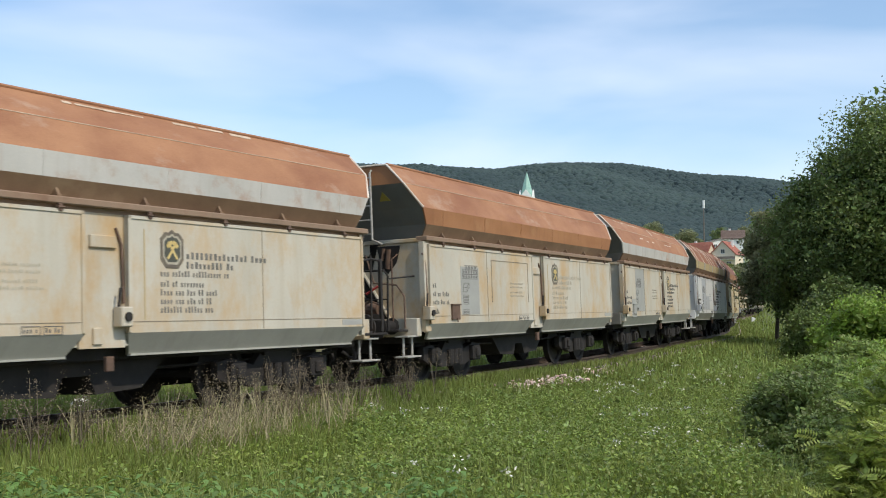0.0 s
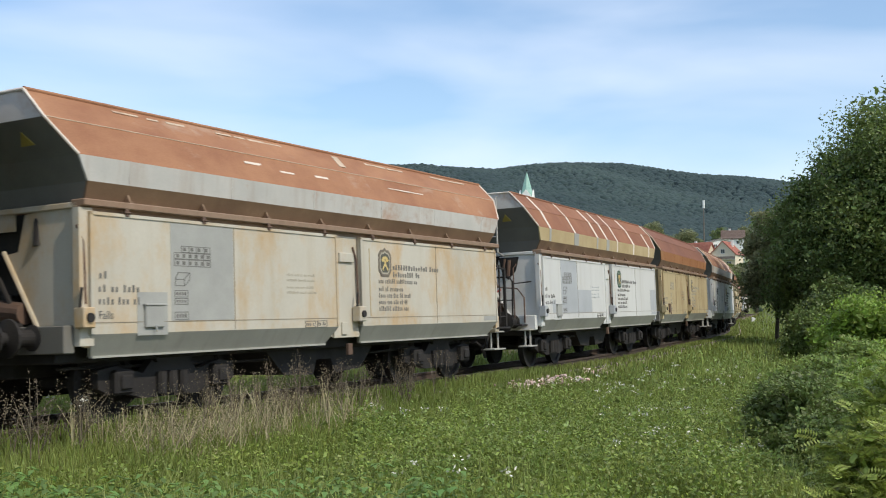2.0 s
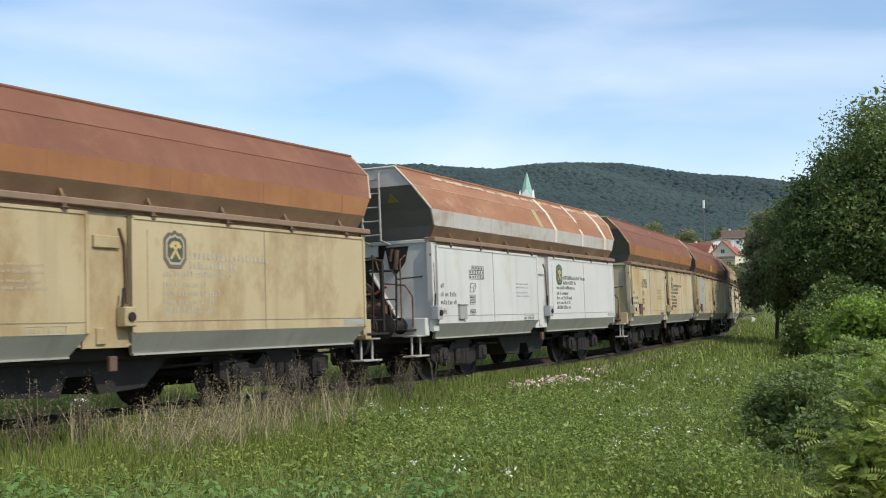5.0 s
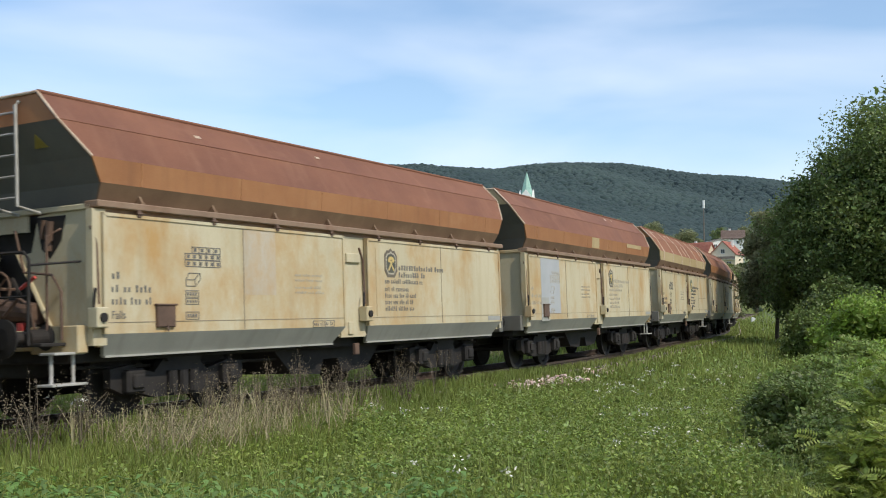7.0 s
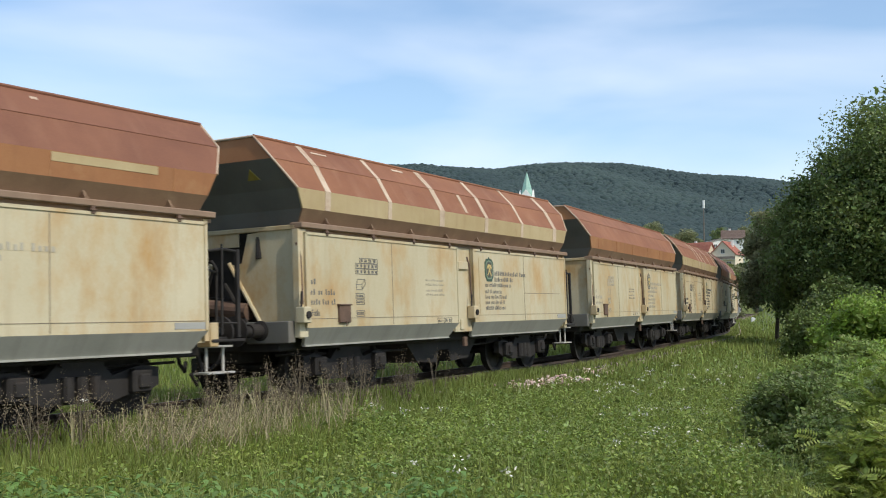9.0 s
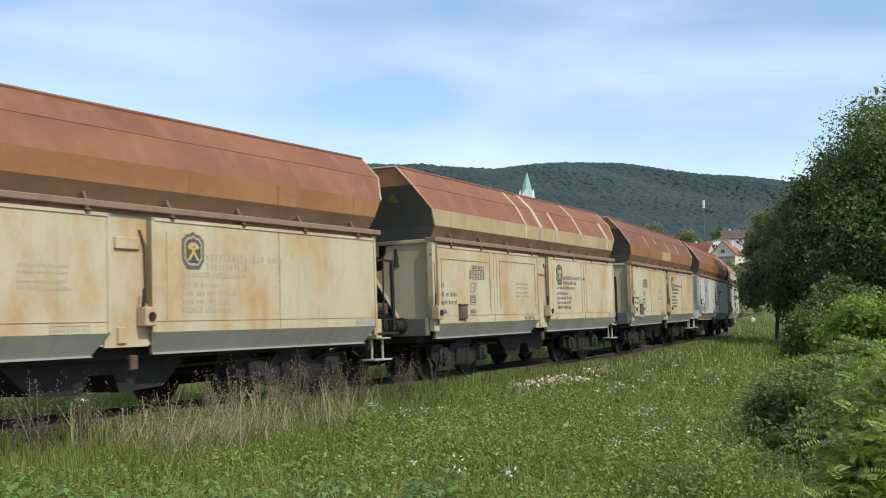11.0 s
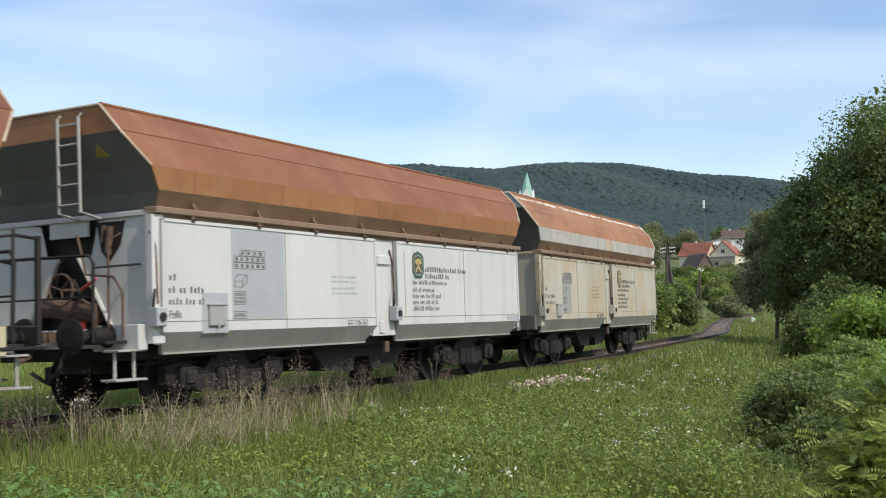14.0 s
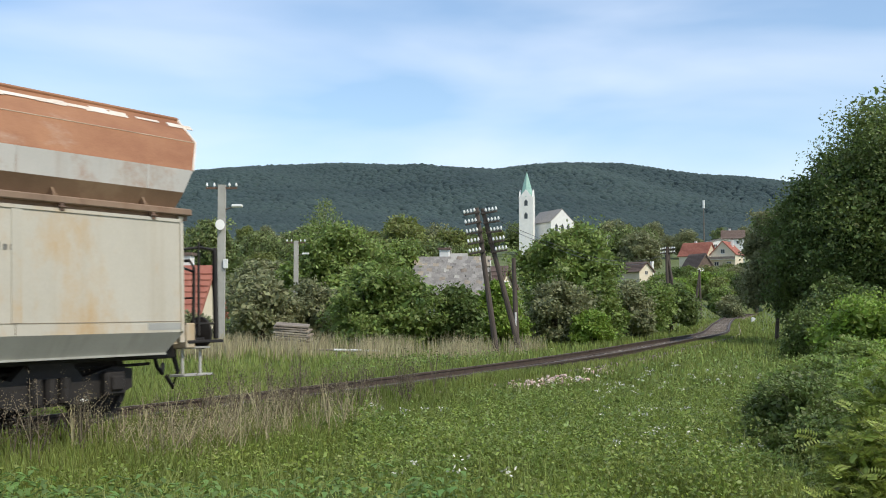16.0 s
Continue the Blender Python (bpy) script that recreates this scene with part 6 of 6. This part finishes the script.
# ---------------- poles, fences, stacks ----------------
def telegraph_pole(x, y, top, lean, brace_dx, arms, side, label, s=1.0):
    g = gz(x, y) - 0.4
    p = thing("telegraph_pole", label, "telegraph pole", "telegraph poles along the line", at=pose(x, y, g))
    h = top - g
    tip = Vector((lean, 0, h))
    part("mast", Shape().tube([(0, 0, 0), tip * 0.5, tip], 0.13 * s, 10, 0.085 * s).mesh("mast", M["pole_wood"]), p, "dark tarred wooden mast")
    if brace_dx:
        part("brace", Shape().tube([(brace_dx, 0.1, 0), tip * 0.93], 0.12 * s, 10, 0.085 * s).mesh("brace", M["pole_wood"]), p, "slanting wooden brace")
    for k in range(arms):
        c = tip * (1 - 0.03 - k * 0.068 / s * 0.9)
        a = part("crossarm", Shape().box(-0.55 if side < 0 else -0.12, 0.12 if side < 0 else 0.55, -0.04, 0.04, -0.035, 0.035, 0.006).mesh("crossarm", M["pole_wood"]), p, at=Matrix.Translation(c) @ pose(0, -0.1, 0, 0, -9 if side < 0 else -7, -20))
        for j in range(4):
            xx = (-0.52 + j * 0.14) if side < 0 else (0.10 + j * 0.14)
            part("insulator", INSULATOR, a, "white porcelain insulator", at=pose(xx, 0, 0.03))
    return p


INSULATOR = Shape().lathe([(0.012, 0), (0.012, 0.04), (0.045, 0.04), (0.05, 0.09), (0.035, 0.12), (0.03, 0.15), (0.012, 0.165)], 10).mesh("insulator", M["insulator"])


def lamp_pole(x, y, top, label, horn):
    g = gz(x, y) - 0.3
    h = top - g
    p = thing("lamp_pole", label, "lamp pole", "street lamp poles", at=pose(x, y, g))
    part("mast", Shape().prism([(-0.14, -0.11), (0.14, -0.11), (0.14, 0.11), (-0.14, 0.11)], "z", 0, h).mesh("mast", M["concrete"]), p, "grey concrete mast")
    part("crossarm", Shape().box(-0.62, 0.58, -0.04, 0.04, h - 0.16, h - 0.08, 0.006).mesh("crossarm", M["brown_iron"]), p)
    for xx in (-0.58, -0.3, 0.28, 0.54):
        part("insulator", INSULATOR, p, "white porcelain insulator", at=pose(xx, 0, h - 0.08))
    part("lamp_arm", Shape().tube([(0.1, 0, h - 0.95), (0.45, -0.1, h - 0.85)], 0.03, 8).mesh("lamp_arm", M["steel"]), p)
    part("lamp_head", Shape().box(0.38, 0.82, -0.22, -0.02, h - 0.88, h - 0.76, 0.04).mesh("lamp_head", M["pale_pipe"]), p, "pale street lamp head")
    part("meter_box", Shape().box(0.1, 0.27, -0.18, -0.08, h - 3.2, h - 2.85, 0.01).mesh("meter_box", M["pale_pipe"]), p, "small white box")
    if horn:
        part("loudspeaker", Shape().lathe([(0.04, 0), (0.06, 0.12), (0.11, 0.22), (0.20, 0.30), (0.20, 0.32)], 16, pose(-0.2, -0.1, h - 1.55, 90, 0, 40)).mesh("loudspeaker", M["pale_pipe"]), p, "pale horn loudspeaker")


def build_lineside():
    telegraph_pole(2.16, 43.0, 5.3, -0.85, 0, 5, -1, "leaning dark telegraph pole with rows of white insulators")
    telegraph_pole(3.18, 43.4, 5.3, -1.62, 0, 5, 1, "slanting telegraph pole crossing its neighbour")
    telegraph_pole(3.0, 44.5, 3.4, -0.15, 0, 0, 1, "short dark stub pole in the hedge")
    telegraph_pole(20.4, 100, 6.9, -0.1, 1.2, 2, -1, "dark double telegraph pole beyond the hedge", 1.3)
    telegraph_pole(20.9, 100.5, 6.9, -0.3, 0, 2, 1, "leaning telegraph pole with white insulators", 1.3)
    telegraph_pole(29.2, 125, 5.7, -0.1, -0.9, 0, -1, "braced dark telegraph pole beside the track", 1.3)
    lamp_pole(-8.45, 42.0, 6.1, "concrete pole with street lamp, horn and insulators", True)
    lamp_pole(-9.2, 69.0, 5.6, "concrete street lamp pole among garden trees", False)
    # wires
    for i, z in enumerate((5.1, 4.85)):
        a, b = Vector((1.5 + 0.2 * i, 43, z)), Vector((20.3, 100, z + 1.1))
        pts = [a.lerp(b, k / 10) - Vector((0, 0, 1.2 * math.sin(math.pi * k / 10))) for k in range(11)]
        thing("overhead_wire", "thin dark wire sagging between telegraph poles", "wire", "overhead wires", me=Shape().tube(pts, 0.012, 5).mesh("overhead_wire", M["wire"]))
    # stack of boards
    st = thing("board_stack", "slanted stack of weathered grey boards", "board stack", at=pose(-5.6, 42.0, gz(-5.6, 42.0)))
    for k in range(14):
        me = Shape().box(-0.64, 0.64, -0.5, 0.5, 0, 0.06, 0.008).mesh("board", M["plank"])
        part("board", me, st, at=pose(-0.02 * k + 0.10 + 0.04 * math.sin(k * 3), 0, 0.06 + k * 0.088, 5, 4, random.uniform(-5, 5)))
        if k < 13:
            part("spacer", Shape().box(-0.45, -0.38, -0.45, 0.45, 0, 0.03).box(0.38, 0.45, -0.45, 0.45, 0, 0.03).mesh("spacer", M["plank"]), st, at=pose(-0.02 * k + 0.10, 0, 0.118 + k * 0.088, 5, 4, 0))
    mp = thing("marker_post", "thin white-painted marker post in the hedge", "post", at=pose(2.85, 43.6, gz(2.85, 43.6)))
    part("shaft", Shape().tube([(0, 0, -0.1), (0.02, 0, 1.75)], 0.035, 8).mesh("shaft", M["pale_pipe"]), mp)
    g = gz(-3.1, 40)
    b = thing("pipe_barrier", "low white-painted pipe barrier on short posts", "barrier", at=pose(-3.1, 40, g))
    part("bar", Shape().tube([(-0.85, 0, 0.42), (0.9, 0, 0.38)], 0.045, 10).mesh("bar", M["pale_pipe"]), b, "white horizontal pipe")
    part("bar_extension", Shape().tube([(-1.7, 0.05, 0.44), (-0.85, 0, 0.42)], 0.035, 8).mesh("bar_extension", M["plank"]), b)
    for x in (-0.75, 0.05, 0.8):
        part("post", Shape().tube([(x, 0, -0.1), (x, 0, 0.42)], 0.035, 8).mesh("post", M["plank"]), b)
    m = thing("marker_stone", "small white boundary marker beside the track", "marker", at=pose(31.6, 112.5, gz(31.6, 112.5)))
    part("stone", Shape().box(-0.2, 0.2, -0.15, 0.15, 0, 0.42, 0.04).mesh("stone", M["plaster_white"]), m)
    part("cap", Shape().prism([(-0.22, 0.42), (0.22, 0.42), (0, 0.5)], "y", -0.17, 0.17).mesh("cap", M["plaster_white"]), m)


# ---------------- village ----------------
def house(label, x, y, z0, wide, deep, wall_h, roof_h, turn, wall, roof, front=(), side=(), chimney=True):
    """A gabled house whose gable faces -y before it is turned; front and side: (x, z, width, height) of windows."""
    h = thing("house", label, "house", "village houses", at=pose(x, y, z0, 0, 0, turn))
    w, d = wide / 2, deep / 2
    part("wall", Shape().prism([(-w, -4), (w, -4), (w, wall_h), (0, wall_h + roof_h), (-w, wall_h)], "y", -d, d).mesh("wall", M[wall]), h, "plastered walls")
    t, o = 0.22, 0.5
    L = math.hypot(w, roof_h)
    for s in (-1, 1):
        nx, nz = s * roof_h / L, w / L
        e = (s * (w + o * w / L), wall_h - o * roof_h / L)
        r = part("roof", Shape().prism([(0, wall_h + roof_h), e, (e[0] + nx * t, e[1] + nz * t), (0, wall_h + roof_h + t / max(nz, .2))], "y", -d - 0.4, d + 0.4).mesh("roof", M[roof]), h, "tiled roof slope")
        rows = int(L / 0.45)
        for k in range(1, rows):
            u = k / rows
            c = Vector((s * w * u, 0, wall_h + roof_h * (1 - u)))
            part("course", Shape().box(c.x + nx * t - 0.05, c.x + nx * t + 0.05, -d - 0.4, d + 0.4, c.z + nz * t - 0.02, c.z + nz * t + 0.05).mesh("course", M[roof]), r)
    if chimney:
        c = part("chimney", Shape().box(w * 0.25, w * 0.25 + 0.7, d * 0.2, d * 0.2 + 0.7, wall_h + roof_h * 0.4, wall_h + roof_h + 0.9, 0.03).mesh("chimney", M["plaster_white"]), h, "plastered chimney")
        part("chimney_cap", Shape().box(w * 0.25 - 0.1, w * 0.25 + 0.8, d * 0.2 - 0.1, d * 0.2 + 0.8, wall_h + roof_h + 0.9, wall_h + roof_h + 1.05).mesh("chimney_cap", M["tiles_brown"]), c)
    for a, b, ww, hh in front:
        win = part("window", Shape().box(a - ww / 2, a + ww / 2, -d - 0.05, -d + 0.02, b - hh / 2, b + hh / 2).mesh("window", M["plaster_white"]), h, "white-framed window")
        for q in (-1, 1):
            part("pane", Shape().box(a + q * ww / 4 - ww * 0.2, a + q * ww / 4 + ww * 0.2, -d - 0.06, -d - 0.045, b - hh * 0.42, b + hh * 0.42).mesh("pane", M["glass"]), win)
    for a, b, ww, hh in side:
        win = part("window", Shape().box(-w - 0.05, -w + 0.02, a - ww / 2, a + ww / 2, b - hh / 2, b + hh / 2).mesh("window", M["plaster_white"]), h, "white-framed window")
        part("pane", Shape().box(-w - 0.06, -w - 0.045, a - ww * 0.4, a + ww * 0.4, b - hh * 0.4, b + hh * 0.4).mesh("pane", M["glass"]), win)
    return h


def build_village():
    red = house("cream gabled house with a bright red tiled roof", 85.9, 333, 13.2, 7.4, 8.8, 4.1, 3.7, -30, "plaster", "tiles_red", ((-1.9, 1.2, 1.3, 1.3), (1.8, 1.2, 1.3, 1.3), (0, 4.9, 1.2, 1.4)))
    g = part("balcony", Shape().box(-3.9, 3.9, -5.3, -4.35, 2.4, 2.6, 0.02).mesh("balcony", M["plaster_white"]), red, "pale balcony slab")
    part("parapet", Shape().box(-3.9, 3.9, -5.36, -5.26, 2.6, 3.35, 0.02).mesh("parapet", M["plank"]), g, "boarded balcony parapet")
    house("cream house with an orange-red roof", 78.2, 338, 13.3, 5.8, 9.5, 4.0, 3.6, 45, "plaster", "tiles_red", ((-1.2, 3.0, 1.0, 1.2), (1.2, 3.0, 1.0, 1.2)))
    brown = house("white house with a dark brown gable", 75.6, 327, 9.6, 5.6, 8.0, 3.4, 3.9, 22, "plaster_white", "tiles_brown", ((-1.5, 1.8, 1.0, 1.2), (1.4, 1.8, 1.0, 1.2)), chimney=False)
    part("gable_cladding", Shape().prism([(-2.75, 3.4), (2.75, 3.4), (0, 7.2)], "y", -4.06, -4.0).mesh("gable_cladding", M["tiles_brown"]), brown, "dark boarded gable")
    house("white flat-fronted house behind the red roofs", 87.2, 350, 16.5, 6.0, 5.0, 5.6, 0.8, 8, "plaster_white", "slate", ((-1.6, 4.2, 1.2, 1.2), (1.4, 4.2, 1.2, 1.2)), chimney=False)
    house("pale house with a grey-brown roof above the others", 96.0, 364, 20.0, 8.0, 7.0, 4.0, 2.6, 75, "plaster_white", "tiles_brown", (), ((-1.6, 2.6, 1.2, 1.2), (1.6, 2.6, 1.2, 1.2)))
    small = house("small cream house with a grey-brown roof", 45.2, 257, 7.2, 4.2, 6.5, 2.6, 1.9, 32, "plaster", "tiles_brown", ((0, 2.2, 0.8, 0.9),), chimney=False)
    part("chimney", Shape().box(2.3, 3.0, -2.6, -1.9, 0, 4.9, 0.04).mesh("chimney", M["plaster_white"]), small, "tall white outside chimney")
    old = house("low house with a patched grey shingle roof", 0.75, 79, 0.4, 6.5, 4.4, 1.4, 2.9, 82, "plaster_white", "slate", ())
    rnd = random.Random(8)
    shingle = {q: Shape().box(-0.22, 0.22, -0.2, 0.2, 0, 0.025).mesh("shingle", M[q]) for q in ("slate", "plank", "concrete")}
    L = math.hypot(3.25, 2.9)
    for r in range(14):
        for c in range(13):
            u = (r + 0.5) / 14
            x, z = -3.4 * u, 4.3 - 2.9 * u * 3.4 / 3.25 + 0.245
            part("shingle", shingle[rnd.choice(("slate", "slate", "slate", "slate", "slate", "slate", "plank", "plank", "concrete") if rnd.random() < 0.5 else ("slate",))], old, at=pose(x - 0.14, -2.5 + c * 0.405 + 0.2 * (r % 2) + rnd.uniform(-.03, .03), z + 0.06, 0, -math.degrees(math.atan2(2.9, 3.25)) + rnd.uniform(-3, 3), rnd.uniform(-5, 5)))
    house("low shed with a pale grey roof", -1.5, 97, 2.4, 3.4, 3.6, 2.6, 1.5, 80, "plank", "concrete", (), chimney=False)
    house("small outhouse with a pale roof", 0.9, 92, 2.2, 2.2, 1.6, 2.2, 1.2, 74, "plank", "concrete", (), chimney=False)
    house("house with a red roof behind the lamp pole", -13.75, 60, -0.9, 4.4, 2.0, 2.0, 2.3, 84, "plaster", "tiles_red", ((0, 0.8, 0.8, 0.9),))
    house("cream cottage behind the telegraph poles", 4.0, 96, 1.2, 3.0, 3.2, 2.0, 1.5, 60, "plaster", "tiles_brown", ((0, 2.0, 0.8, 1.0),))
    house("white farm building among the valley trees", 57.5, 370, 21.5, 6.0, 4.0, 3.2, 1.6, 78, "plaster_white", "slate", (), chimney=False)
    # church
    z0 = 22.0
    c = thing("church", "white village church with a green copper spire", "church", at=pose(30.6, 400, z0, 0, 0, -12))
    part("tower", Shape().box(-2.6, 2.6, -2.6, 2.6, -8, 19.2, 0.1).mesh("tower", M["plaster_white"]), c, "white square tower")
    for s in ((0, -1), (-1, 0), (1, 0), (0, 1)):
        v = [(-2.7, 0, 19.0), (2.7, 0, 19.0), (0, 0, 22.2)]
        m = Matrix.Rotation(math.atan2(s[0], -s[1]), 4, "Z")
        part("tower_gable", Shape().raw([m @ Vector((a, -2.62 + b, z)) for b in (0, 0.5) for a, _, z in v], [[0, 1, 2], [5, 4, 3], [0, 3, 4, 1], [1, 4, 5, 2], [2, 5, 3, 0]]).mesh("tower_gable", M["plaster_white"]), c, "pointed gable of the tower")
    sp = part("spire", Shape().lathe([(2.75, 19.4), (1.9, 22.0), (1.0, 25.5), (0.12, 28.6)], 8).mesh("spire", M["copper"]), c, "green copper spire")
    part("cross", Shape().box(-0.06, 0.06, -0.06, 0.06, 28.4, 30.0).box(-0.4, 0.4, -0.06, 0.06, 29.2, 29.34).mesh("cross", M["iron"]), sp)
    part("nave", Shape().prism([(-4.6, -8), (4.6, -8), (4.6, 10.2), (0, 14.6), (-4.6, 10.2)], "y", -8.5, 9).mesh("nave", M["plaster_white"]), c, "white nave with a gable", at=pose(8.2, 6, 0, 0, 0, 34))
    for s in (-1, 1):
        part("nave_roof", Shape().prism([(0, 14.75), (s * 5.0, 9.98), (s * 5.05, 10.25), (0, 15.05)], "y", -8.3, 9.2).mesh("nave_roof", M["slate"]), c, "grey nave roof", at=pose(8.2, 6, 0, 0, 0, 34))
    for a in (-2.4, 0, 2.4):
        part("window", Shape().prism([(a - 0.5, 6.6), (a + 0.5, 6.6), (a + 0.5, 8.8), (a, 9.6), (a - 0.5, 8.8)], "y", -8.56, -8.48).mesh("window", M["glass"]), c, "pointed nave window", at=pose(8.2, 6, 0, 0, 0, 34))
    for z in (16.2, 11.5):
        part("window", Shape().prism([(-0.6, z), (0.6, z), (0.6, z + 1.6), (0, z + 2.4), (-0.6, z + 1.6)], "y", -2.66, -2.58).mesh("window", M["glass"]), c, "dark belfry window")
    m = thing("radio_mast", "thin pale radio mast on the wooded slope", "mast", at=pose(118.7, 500, float(ground_z(118.7, 500))))
    part("shaft", Shape().tube([(0, 0, 0), (0, 0, 46.5 - float(ground_z(118.7, 500)))], 0.35, 8, 0.2).mesh("shaft", M["steel"]), m)
    part("antenna", Shape().lathe([(0.5, 46.5 - float(ground_z(118.7, 500))), (0.55, 48.0 - float(ground_z(118.7, 500))), (0.5, 50.0 - float(ground_z(118.7, 500)))], 8).mesh("antenna", M["pale_pipe"]), m)


build_lineside()
build_village()
build_forest()
build_plants()
build_meadow()


def motions():
    """The train rolls towards the camera and past it; wheels turn."""
    times = [i * 0.2 for i in range(81)]
    for n, w in WAGONS.items():
        mid = 2.39 + n * PITCH + SLACK[n]
        walk(w, [(t, ride(mid - run(t))) for t in times])
    start = run(0)
    for w, dx in WHEELS:
        walk(w, [(i / 30, pose(dx, 0, 0.46) @ Matrix.Rotation(-(run(i / 30) - start) / 0.46, 4, "Y")) for i in range(481)])


motions()
